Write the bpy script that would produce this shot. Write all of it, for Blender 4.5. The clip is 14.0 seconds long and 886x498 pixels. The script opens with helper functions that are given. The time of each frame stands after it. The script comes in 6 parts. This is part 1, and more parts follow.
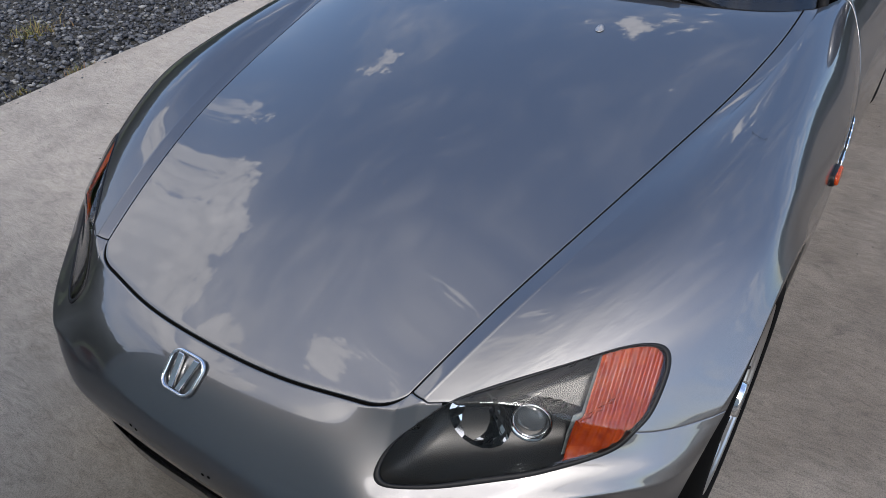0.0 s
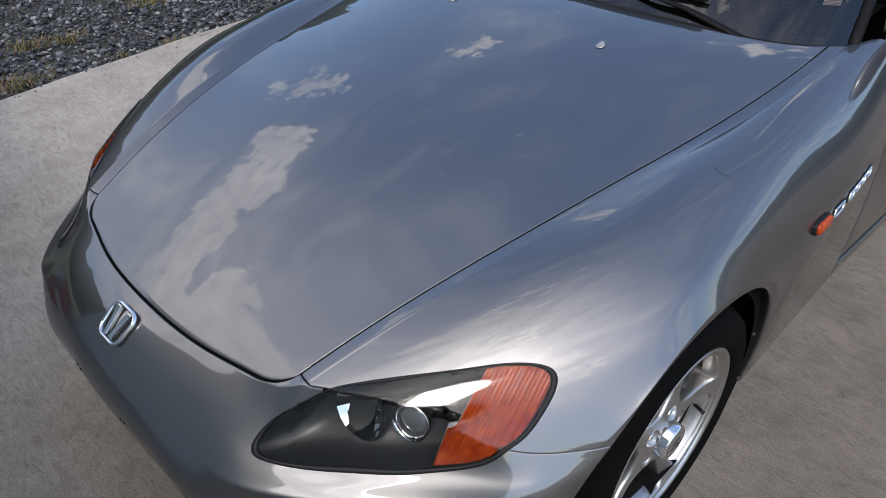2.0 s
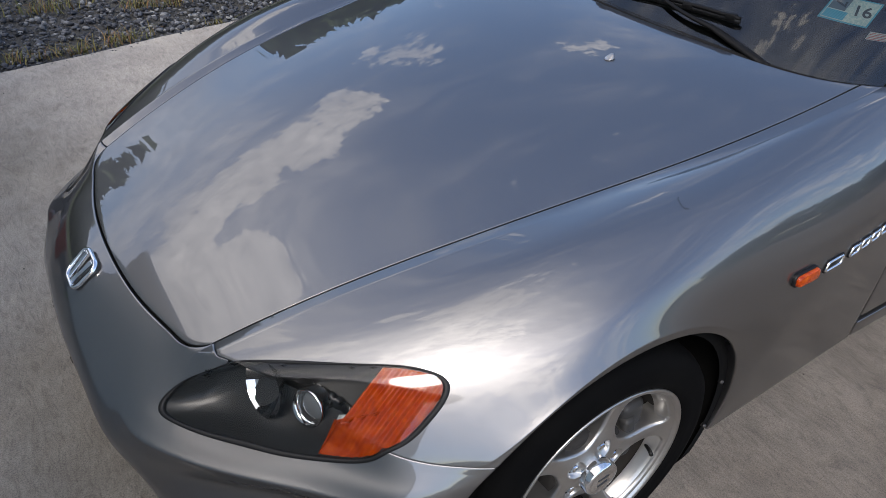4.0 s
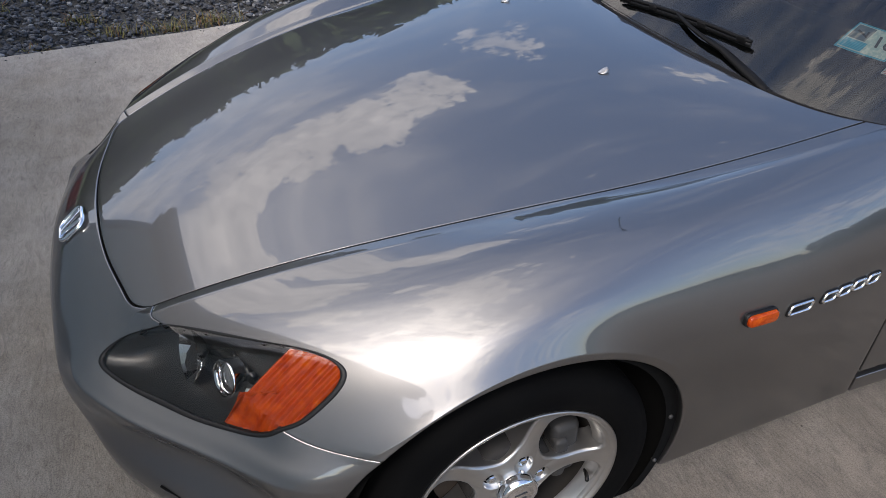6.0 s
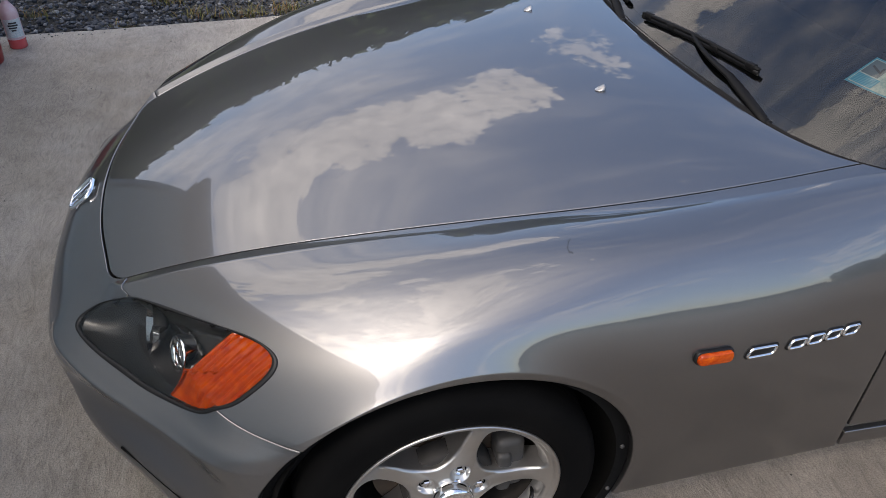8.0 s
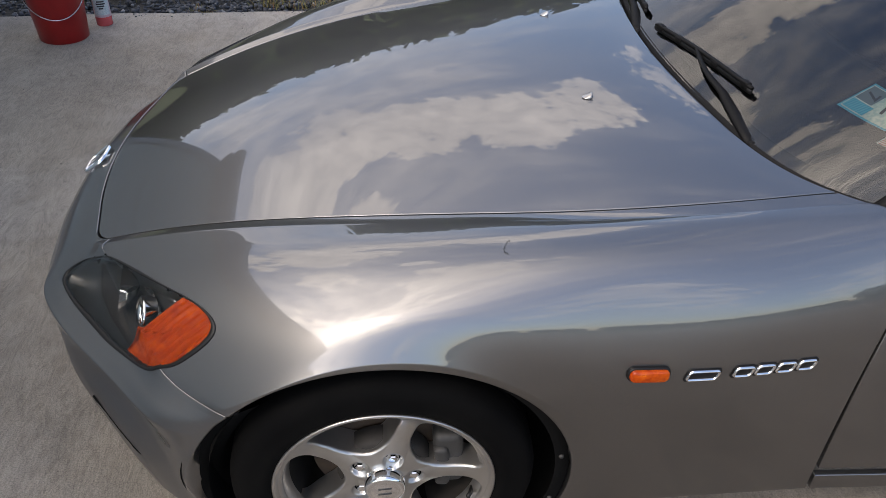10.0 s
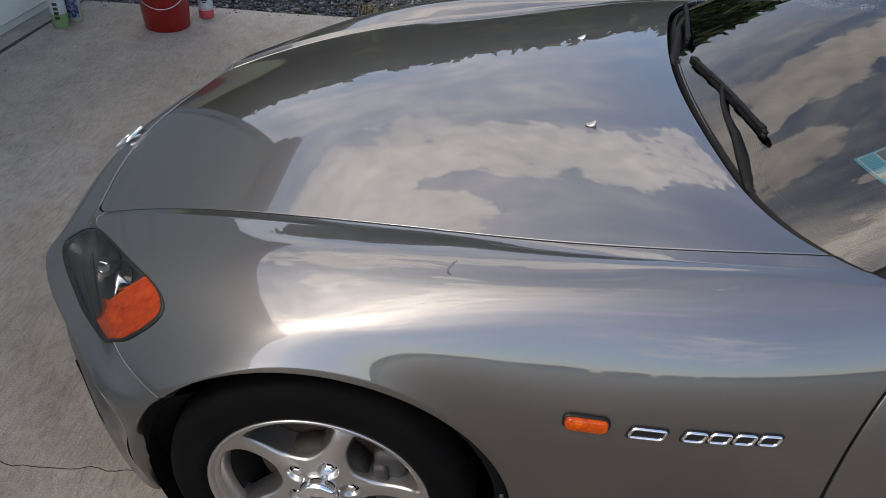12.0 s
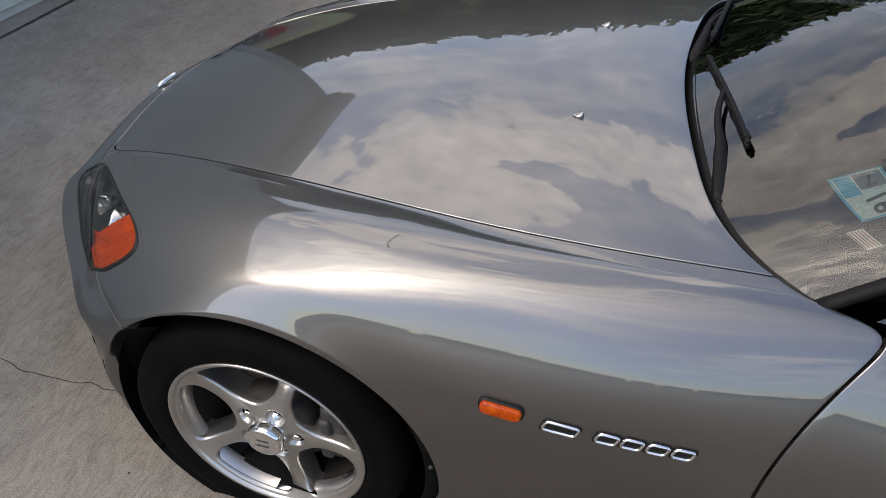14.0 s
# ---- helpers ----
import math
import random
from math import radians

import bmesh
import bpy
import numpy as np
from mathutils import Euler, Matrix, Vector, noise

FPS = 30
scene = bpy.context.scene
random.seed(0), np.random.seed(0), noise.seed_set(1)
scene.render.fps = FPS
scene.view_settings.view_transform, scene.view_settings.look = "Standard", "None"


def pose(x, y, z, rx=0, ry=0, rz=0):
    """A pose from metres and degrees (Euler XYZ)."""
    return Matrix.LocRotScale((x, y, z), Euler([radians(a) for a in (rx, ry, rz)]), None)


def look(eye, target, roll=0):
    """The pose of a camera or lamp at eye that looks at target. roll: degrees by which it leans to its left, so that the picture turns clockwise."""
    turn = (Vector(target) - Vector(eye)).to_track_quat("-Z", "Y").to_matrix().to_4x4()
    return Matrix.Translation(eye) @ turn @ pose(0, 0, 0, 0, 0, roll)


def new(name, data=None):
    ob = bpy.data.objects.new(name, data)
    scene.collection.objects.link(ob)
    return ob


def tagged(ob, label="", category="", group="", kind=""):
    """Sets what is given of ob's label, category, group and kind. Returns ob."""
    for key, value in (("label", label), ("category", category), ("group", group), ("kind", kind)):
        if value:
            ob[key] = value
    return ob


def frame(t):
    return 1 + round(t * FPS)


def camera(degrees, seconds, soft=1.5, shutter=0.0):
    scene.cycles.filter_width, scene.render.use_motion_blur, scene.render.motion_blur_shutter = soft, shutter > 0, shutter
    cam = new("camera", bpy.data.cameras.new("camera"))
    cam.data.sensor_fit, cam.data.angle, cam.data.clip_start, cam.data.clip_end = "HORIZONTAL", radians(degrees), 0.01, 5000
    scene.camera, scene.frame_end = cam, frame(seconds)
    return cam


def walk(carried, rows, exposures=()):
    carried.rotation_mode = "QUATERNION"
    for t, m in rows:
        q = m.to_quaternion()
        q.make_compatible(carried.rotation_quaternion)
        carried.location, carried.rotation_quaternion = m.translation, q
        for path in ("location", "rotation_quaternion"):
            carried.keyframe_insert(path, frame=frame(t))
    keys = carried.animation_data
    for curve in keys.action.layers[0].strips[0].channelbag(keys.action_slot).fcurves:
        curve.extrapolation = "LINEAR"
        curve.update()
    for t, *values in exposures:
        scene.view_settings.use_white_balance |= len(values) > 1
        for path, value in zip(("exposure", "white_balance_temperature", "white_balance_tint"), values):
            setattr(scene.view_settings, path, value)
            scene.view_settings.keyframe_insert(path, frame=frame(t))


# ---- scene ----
cam = camera(63.0, 14.0, soft=0.65)
PATH = [
    (0.0, pose(-1.1855, -0.8943, 1.4630, 53.383, 1.230, -56.250)),
    (0.5, pose(-1.1460, -0.9378, 1.4750, 53.035, 0.634, -53.773)),
    (1.0, pose(-1.0935, -1.0129, 1.4751, 53.093, 0.512, -50.665)),
    (1.5, pose(-1.0417, -1.0913, 1.4739, 53.306, 0.286, -47.632)),
    (2.0, pose(-0.9853, -1.1641, 1.4684, 53.544, 0.045, -44.579)),
    (2.5, pose(-0.9328, -1.2154, 1.4702, 53.420, -0.459, -41.713)),
    (5.0, pose(-0.5972, -1.4304, 1.4724, 52.854, -1.839, -27.251)),
    (5.5, pose(-0.5356, -1.4720, 1.4771, 52.914, -1.909, -24.730)),
    (6.0, pose(-0.4769, -1.4955, 1.4794, 52.816, -1.982, -22.278)),
    (6.5, pose(-0.4199, -1.5124, 1.4861, 52.653, -2.161, -19.911)),
    (7.0, pose(-0.3633, -1.5290, 1.4942, 52.454, -2.286, -17.596)),
    (9.5, pose(-0.0785, -1.6289, 1.5251, 52.115, -2.703, -6.959)),
    (10.0, pose(-0.0124, -1.6379, 1.5187, 52.131, -2.767, -4.499)),
    (10.5, pose(0.0532, -1.6362, 1.5101, 52.259, -2.799, -1.915)),
    (11.0, pose(0.1143, -1.6273, 1.5044, 52.357, -2.863, 0.727)),
    (11.5, pose(0.1806, -1.6163, 1.4982, 52.883, -3.305, 3.651)),
    (12.0, pose(0.2486, -1.6048, 1.5050, 52.964, -3.648, 6.510)),
    (12.5, pose(0.3186, -1.5932, 1.5131, 52.711, -3.863, 9.335)),
    (13.0, pose(0.3857, -1.5858, 1.5156, 52.314, -4.338, 12.153)),
    (13.5, pose(0.4541, -1.5770, 1.5290, 51.290, -4.606, 14.773)),
    (14.0, pose(0.4842, -1.5714, 1.5453, 49.894, -4.787, 16.382)),
]
walk(cam, PATH, [(0.0, 0.96, 6300, 13), (5.0, 1.06, 6500, 14), (9.5, 1.21, 6950, 15), (14.0, 1.12, 7050, 14)])

# ---- sky, sun ----
SUN_ELEVATION, SUN_AZIMUTH = 48.0, 219.0   # degrees; azimuth counter-clockwise from +x
world = bpy.data.worlds.new("sky")
scene.world = world
world.use_nodes = True
wn, wl = world.node_tree.nodes, world.node_tree.links
wn.clear()
w_out = wn.new("ShaderNodeOutputWorld")
w_bg = wn.new("ShaderNodeBackground")
w_sky = wn.new("ShaderNodeTexSky")
w_sky.sky_type, w_sky.sun_disc = "NISHITA", False
w_sky.sun_elevation = radians(SUN_ELEVATION)
w_sky.sun_rotation = radians(90 - SUN_AZIMUTH)
w_sky.dust_density, w_sky.air_density, w_sky.ozone_density = 0.7, 1.0, 2.0
w_geo = wn.new("ShaderNodeTexCoord")
w_sep = wn.new("ShaderNodeSeparateXYZ")
wl.new(w_geo.outputs["Generated"], w_sep.inputs[0])


def w_math(op, a, b=None, clamp=False):
    n = wn.new("ShaderNodeMath")
    n.operation, n.use_clamp = op, clamp
    for k, v in enumerate((a, b)):
        if v is None:
            continue
        if isinstance(v, (int, float)):
            n.inputs[k].default_value = v
        else:
            wl.new(v, n.inputs[k])
    return n.outputs[0]


# clouds: broken noise over the sky dome, gathered into a few banks
def w_noise(scale, detail, rough, dist, stretch):
    m = wn.new("ShaderNodeMapping")
    m.inputs["Scale"].default_value = stretch
    wl.new(w_geo.outputs["Generated"], m.inputs[0])
    n = wn.new("ShaderNodeTexNoise")
    n.inputs["Scale"].default_value, n.inputs["Detail"].default_value = scale, detail
    n.inputs["Roughness"].default_value, n.inputs["Distortion"].default_value = rough, dist
    wl.new(m.outputs[0], n.inputs["Vector"])
    return n.outputs["Fac"]


def w_bank(azimuth, elevation, core, rim, weight):
    """A soft round region of the sky, in degrees, where clouds gather."""
    a, e = radians(azimuth), radians(elevation)
    d = wn.new("ShaderNodeVectorMath")
    d.operation = "DOT_PRODUCT"
    wl.new(w_geo.outputs["Generated"], d.inputs[0])
    d.inputs[1].default_value = (math.cos(e) * math.cos(a), math.cos(e) * math.sin(a), math.sin(e))
    r = wn.new("ShaderNodeMapRange")
    r.interpolation_type = "SMOOTHSTEP"
    r.inputs["From Min"].default_value, r.inputs["From Max"].default_value = math.cos(radians(rim)), math.cos(radians(core))
    r.inputs["To Max"].default_value = weight
    wl.new(d.outputs["Value"], r.inputs["Value"])
    return r.outputs[0]


w_billow = w_noise(8.5, 14.0, 0.64, 0.0, (1.0, 1.0, 1.25))
w_fine = w_noise(26.0, 10.0, 0.66, 0.0, (1.0, 1.0, 1.2))
w_veil = w_noise(2.6, 9.0, 0.60, 0.6, (1.0, 1.6, 2.6))
w_streak = w_noise(5.0, 9.0, 0.60, 0.5, (0.7, 2.6, 2.6))
w_heap = None                                   # heaped clouds: where they stand (azimuth, elevation, core, rim, weight)
for bank in ((69, 28, 1, 6, 0.55), (79, 35, 1, 7, 1.0), (90, 38, 2, 8, 1.2), (99, 37, 3, 8, 1.25), (110, 34, 3, 8, 1.25), (121, 36, 3, 9, 1.25),
             (117, 46, 3, 8, 1.15), (128, 44, 4, 10, 1.2), (136, 36, 4, 11, 0.9), (49, 32, 0, 4, 0.56), (17, 32, 1, 8, 0.55),
             (76, 77, 1, 8, 0.66), (120, 62, 0, 5, 0.60), (196, 50, 4, 16, 0.85), (235, 40, 6, 20, 0.95), (290, 22, 4, 16, 0.8), (320, 14, 4, 18, 0.75), (262, 12, 4, 14, 0.8),
             (160, 30, 3, 14, 0.8), (135, 78, 4, 15, 1.0), (205, 68, 3, 15, 0.95), (152, 54, 2, 9, 0.9)):
    b = w_bank(*bank)
    w_heap = b if w_heap is None else w_math("MAXIMUM", w_heap, b)
w_body = w_math("ADD", w_math("ADD", w_heap, w_math("MULTIPLY", w_math("SUBTRACT", w_billow, 0.5), 3.0)), w_math("MULTIPLY", w_math("SUBTRACT", w_fine, 0.5), 1.7))
w_mask = wn.new("ShaderNodeMapRange")
w_mask.interpolation_type = "SMOOTHSTEP"
w_mask.inputs["From Min"].default_value, w_mask.inputs["From Max"].default_value = 0.50, 0.82
w_mask.inputs["To Max"].default_value = 0.95
wl.new(w_body, w_mask.inputs["Value"])
w_thin = wn.new("ShaderNodeMapRange")           # thin high cloud, denser round the sun and low over the trees
w_thin.interpolation_type = "SMOOTHSTEP"
w_thin.inputs["From Min"].default_value, w_thin.inputs["From Max"].default_value = 0.44, 0.95
w_thin.inputs["To Max"].default_value = 0.75
w_around = w_math("ADD", w_bank(215, 50, 10, 60, 0.26), w_math("ADD", w_bank(108, 28, 8, 30, 0.19), w_bank(135, 70, 8, 42, 0.15)))
wl.new(w_math("ADD", w_math("ADD", w_math("MULTIPLY", w_veil, 0.6), w_math("MULTIPLY", w_streak, 0.4)), w_around), w_thin.inputs["Value"])
w_lit = w_math("MULTIPLY", w_math("SUBTRACT", w_math("ADD", w_math("MULTIPLY", w_fine, 0.6), w_math("MULTIPLY", w_billow, 0.6)), 0.36), 2.2, True)
w_cloud = wn.new("ShaderNodeMixRGB")
w_cloud.inputs[1].default_value = (3.0, 3.05, 3.2, 1)
w_cloud.inputs[2].default_value = (8.6, 8.3, 7.9, 1)
wl.new(w_lit, w_cloud.inputs[0])
w_glare = wn.new("ShaderNodeMixRGB")            # cloud round the sun glows
w_glare.blend_type = "ADD"
w_glare.inputs[2].default_value = (85.0, 80.0, 72.0, 1)
w_patch = w_math("MULTIPLY", w_math("SUBTRACT", w_math("ADD", w_math("MULTIPLY", w_billow, 0.7), w_math("MULTIPLY", w_fine, 0.5)), 0.50), 4.0, True)
w_near = w_math("ADD", w_math("MULTIPLY", w_bank(SUN_AZIMUTH, SUN_ELEVATION, 2, 11, 0.85), w_patch), w_math("MULTIPLY", w_bank(SUN_AZIMUTH, SUN_ELEVATION, 6, 40, 0.08), w_patch))
wl.new(w_math("ADD", w_near, w_math("ADD", w_bank(SUN_AZIMUTH, SUN_ELEVATION, 4, 45, 0.025), w_bank(180, 60, 6, 26, 0.05))), w_glare.inputs[0])
wl.new(w_cloud.outputs[0], w_glare.inputs[1])
w_mix = wn.new("ShaderNodeMixRGB")
w_rise = wn.new("ShaderNodeMapRange")           # towards the trees the heaps thin out into haze
w_rise.interpolation_type = "SMOOTHSTEP"
w_rise.inputs["From Min"].default_value, w_rise.inputs["From Max"].default_value = 0.43, 0.60
w_rise.inputs["To Min"].default_value = 0.45
wl.new(w_sep.outputs["Z"], w_rise.inputs["Value"])
wl.new(w_math("MAXIMUM", w_math("MULTIPLY", w_mask.outputs[0], w_rise.outputs[0]), w_thin.outputs[0]), w_mix.inputs[0])
wl.new(w_sky.outputs[0], w_mix.inputs[1])
wl.new(w_glare.outputs[0], w_mix.inputs[2])
wl.new(w_mix.outputs[0], w_bg.inputs["Color"])
w_bg.inputs["Strength"].default_value = 0.145
wl.new(w_bg.outputs[0], w_out.inputs["Surface"])

sun = new("sun", bpy.data.lights.new("sun", "SUN"))
sun.data.energy, sun.data.angle, sun.data.color = 0.82, radians(14), (1.0, 0.94, 0.86)
_e, _a = radians(SUN_ELEVATION), radians(SUN_AZIMUTH)
sun.matrix_world = look((math.cos(_e) * math.cos(_a) * 30, math.cos(_e) * math.sin(_a) * 30, math.sin(_e) * 30), (0, 0, 0))

# ---- materials ----
class Mat:
    """A node material with a Principled shader; small helpers chain textures into it."""

    def __init__(self, name, colour, rough=0.5, metal=0.0, **more):
        self.m = bpy.data.materials.new(name)
        self.m.use_nodes = True
        self.n, self.l = self.m.node_tree.nodes, self.m.node_tree.links
        self.p = self.n["Principled BSDF"]
        self.p.inputs["Base Color"].default_value = (*colour, 1)
        self.p.inputs["Roughness"].default_value = rough
        self.p.inputs["Metallic"].default_value = metal
        for k, v in more.items():
            self.p.inputs[k.replace("_", " ").title().replace("Ior", "IOR")].default_value = v

    def coords(self, scale=(1, 1, 1)):
        tc = self.n.new("ShaderNodeTexCoord")
        mp = self.n.new("ShaderNodeMapping")
        mp.inputs["Scale"].default_value = scale
        self.l.new(tc.outputs["Object"], mp.inputs[0])
        return mp.outputs[0]

    def noise(self, scale, detail=4.0, rough=0.55, stretch=(1, 1, 1), dist=0.0):
        t = self.n.new("ShaderNodeTexNoise")
        t.inputs["Scale"].default_value, t.inputs["Detail"].default_value = scale, detail
        t.inputs["Roughness"].default_value, t.inputs["Distortion"].default_value = rough, dist
        self.l.new(self.coords(stretch), t.inputs["Vector"])
        return t.outputs["Fac"]

    def voronoi(self, scale, feature="F1", stretch=(1, 1, 1)):
        t = self.n.new("ShaderNodeTexVoronoi")
        t.feature = feature
        t.inputs["Scale"].default_value = scale
        self.l.new(self.coords(stretch), t.inputs["Vector"])
        return t.outputs["Distance"]

    def wave(self, scale, dist=0.0, direction="X", stretch=(1, 1, 1)):
        t = self.n.new("ShaderNodeTexWave")
        t.bands_direction = direction
        t.inputs["Scale"].default_value, t.inputs["Distortion"].default_value = scale, dist
        self.l.new(self.coords(stretch), t.inputs["Vector"])
        return t.outputs["Fac"]

    def axis(self, name, start, end):
        """0 to 1 along an axis of the object, smoothly, from start to end in metres."""
        sep = self.n.new("ShaderNodeSeparateXYZ")
        self.l.new(self.coords(), sep.inputs[0])
        r = self.n.new("ShaderNodeMapRange")
        r.interpolation_type = "SMOOTHSTEP"
        r.inputs["From Min"].default_value, r.inputs["From Max"].default_value = start, end
        self.l.new(sep.outputs[name], r.inputs["Value"])
        return r.outputs[0]

    def random(self, island=False):
        if island:
            return self.n.new("ShaderNodeNewGeometry").outputs["Random Per Island"]
        return self.n.new("ShaderNodeObjectInfo").outputs["Random"]

    def ramp(self, fac, *stops):
        r = self.n.new("ShaderNodeValToRGB")
        e = r.color_ramp.elements
        while len(e) < len(stops):
            e.new(0.5)
        for k, (pos, col) in enumerate(stops):
            e[k].position = pos
            e[k].color = (*col, 1) if isinstance(col, tuple) else (col, col, col, 1)
        self.l.new(fac, r.inputs[0])
        return r.outputs["Color"]

    def mix(self, a, b, fac=1.0, how="MULTIPLY"):
        x = self.n.new("ShaderNodeMixRGB")
        x.blend_type = how
        for k, v in ((0, fac), (1, a), (2, b)):
            if isinstance(v, (int, float)):
                x.inputs[k].default_value = v if k == 0 else (v, v, v, 1)
            elif isinstance(v, tuple):
                x.inputs[k].default_value = (*v, 1)
            else:
                self.l.new(v, x.inputs[k])
        return x.outputs[0]

    def colour(self, socket):
        self.l.new(socket, self.p.inputs["Base Color"])
        return self

    def rough(self, socket):
        self.l.new(socket, self.p.inputs["Roughness"])
        return self

    def bump(self, socket, strength=0.3, distance=0.005):
        b = self.n.new("ShaderNodeBump")
        b.inputs["Strength"].default_value, b.inputs["Distance"].default_value = strength, distance
        self.l.new(socket, b.inputs["Height"])
        before = self.p.inputs["Normal"].links
        if before:
            self.l.new(before[0].from_socket, b.inputs["Normal"])
        self.l.new(b.outputs[0], self.p.inputs["Normal"])
        return self


paint = Mat("silver_grey_metallic_paint", (0.24, 0.24, 0.245), 0.37, 0.95, coat_weight=1.0, coat_roughness=0.004, coat_ior=1.80)
paint.colour(paint.mix(paint.ramp(paint.noise(900, 2), (0.3, (0.137, 0.135, 0.135)), (0.7, (0.188, 0.186, 0.186))),
                       paint.ramp(paint.noise(2.2, 3), (0.3, 0.96), (0.7, 1.0))))
paint.p.inputs["Specular Tint"].default_value = (0.25, 0.25, 0.25, 1)     # metallic flakes darken towards grazing
PAINT = paint.m
_m = Mat("black_rubber", (0.00434, 0.00434, 0.00465), 0.5, 0.0, specular_ior_level=0.3)
RUBBER = _m.bump(_m.noise(240, 3), 0.15, 0.001).m
_m = Mat("black_grained_plastic", (0.00434, 0.00434, 0.00465), 0.6, 0.0, specular_ior_level=0.14)
PLASTIC = _m.bump(_m.noise(420, 3), 0.25, 0.0008).m
_m = Mat("satin_black_cowl", (0.00372, 0.00372, 0.00403), 0.28, 0.0, specular_ior_level=0.14)
COWL = _m.rough(_m.ramp(_m.noise(14, 4), (0.3, 0.45), (0.7, 0.6))).m
_m = Mat("dark_underbody", (0.003, 0.003, 0.003), 0.9, 0.0, specular_ior_level=0.1)
DARK = _m.bump(_m.noise(60, 3), 0.2, 0.002).m
_m = Mat("chrome", (0.78, 0.79, 0.80), 0.06, 1.0)
CHROME = _m.rough(_m.ramp(_m.noise(40, 4), (0.3, 0.04), (0.8, 0.12))).m
_m = Mat("machined_alloy", (0.4464, 0.432, 0.4104), 0.3, 0.95)
_m.colour(_m.mix(_m.ramp(_m.noise(7, 5), (0.3, (0.43, 0.42, 0.405)), (0.75, (0.47, 0.46, 0.445))), _m.ramp(_m.noise(90, 3), (0.2, 0.95), (0.6, 1.0))))
ALLOY = _m.rough(_m.ramp(_m.noise(25, 4), (0.3, 0.30), (0.75, 0.36))).m
_m = Mat("brake_dusted_alloy", (0.031, 0.02728, 0.02356), 0.7, 0.2)
DUSTY = _m.colour(_m.ramp(_m.noise(22, 5), (0.3, (0.006, 0.0048, 0.004)), (0.7, (0.017, 0.014, 0.011)))).m
_m = Mat("tyre_rubber", (0.00682, 0.00682, 0.00713), 0.8, 0.0, specular_ior_level=0.06)
_m.colour(_m.ramp(_m.noise(9, 5), (0.3, (0.00186, 0.00186, 0.002046)), (0.8, (0.00403, 0.003906, 0.00372))))
TYRE = _m.bump(_m.noise(130, 4), 0.2, 0.001).m
_m = Mat("rusty_brake_iron", (0.0992, 0.062, 0.0372), 0.8, 0.1)
_m.colour(_m.ramp(_m.noise(18, 6, 0.7), (0.3, (0.015, 0.0075, 0.0036)), (0.7, (0.045, 0.028, 0.0155))))
RUST = _m.m
_m = Mat("cast_grey_iron", (0.034, 0.033, 0.032), 0.6, 0.3)
IRON = _m.bump(_m.noise(120, 4), 0.3, 0.002).m


def pane(name, tint, ior, rough=0.0):
    """A thin clear pane: see-through, with a mirror gloss that grows towards grazing angles."""
    m = bpy.data.materials.new(name)
    m.use_nodes = True
    n, l = m.node_tree.nodes, m.node_tree.links
    n.clear()
    out, mix, gl, tr, fr = (n.new("ShaderNode" + k) for k in ("OutputMaterial", "MixShader", "BsdfGlossy", "BsdfTransparent", "Fresnel"))
    tr.inputs["Color"].default_value = (*tint, 1)
    gl.inputs["Roughness"].default_value = rough
    fr.inputs["IOR"].default_value = ior
    for a, b in ((fr.outputs[0], mix.inputs[0]), (tr.outputs[0], mix.inputs[1]), (gl.outputs[0], mix.inputs[2]), (mix.outputs[0], out.inputs["Surface"])):
        l.new(a, b)
    return m


GLASS = pane("windscreen_glass", (0.36, 0.43, 0.41), 1.80)
LENS = pane("clear_lamp_lens", (0.90, 0.90, 0.89), 1.52, 0.004)
_m = Mat("amber_lens", (0.60, 0.085, 0.002), 0.16, 0.0, specular_ior_level=0.35)
_m.colour(_m.ramp(_m.mix(_m.noise(60, 4, 0.6), _m.noise(150, 3, 0.6), 0.4, "MIX"), (0.34, (0.20, 0.014, 0.0005)), (0.50, (0.33, 0.040, 0.001)), (0.62, (0.42, 0.064, 0.0015)), (0.72, (0.60, 0.17, 0.006))))
AMBER = _m.bump(_m.noise(300, 2), 0.15, 0.0006).m
_m = Mat("satin_black_lamp_bezel", (0.014, 0.0145, 0.015), 0.34)
BEZEL = _m.m
MIRROR = Mat("lamp_reflector", (0.86, 0.86, 0.86), 0.05, 1.0).m

_m = Mat("broom_finished_concrete", (0.36, 0.34, 0.31), 0.85)
_a = _m.ramp(_m.noise(0.9, 7, 0.62), (0.30, (0.288, 0.258, 0.222)), (0.52, (0.374, 0.336, 0.288)), (0.72, (0.425, 0.383, 0.330)))
_b = _m.ramp(_m.noise(6.0, 7, 0.68), (0.25, 0.72), (0.50, 0.98), (0.70, 1.10))
_c = _m.mix(_m.ramp(_m.noise(260, 3, 0.7), (0.30, 0.55), (0.50, 1.0), (0.70, 1.25)), _m.ramp(_m.noise(26, 6, 0.8, (1.0, 0.30, 1.0), 3.0), (0.34, 0.70), (0.50, 1.0), (0.66, 1.18)))
_d = _m.ramp(_m.voronoi(4.0), (0.0, 0.40), (0.03, 1.0))
_t = _m.mix(_m.noise(1.7, 5, 0.6), _m.ramp(_m.voronoi(0.42), (0.1, 1.0), (0.9, 0.0)), 0.5, "MIX")
_e = _m.ramp(_t, (0.42, (1.0, 1.0, 1.0)), (0.62, (0.80, 0.75, 0.67)))
_f = _m.mix(_m.axis("Y", -0.30, -0.95), _m.axis("X", -0.5, 0.35))      # browner concrete beside the car, painted darker to dim its reflection in the bodywork
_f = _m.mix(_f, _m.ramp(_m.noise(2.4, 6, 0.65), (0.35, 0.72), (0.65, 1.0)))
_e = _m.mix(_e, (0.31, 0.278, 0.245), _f)
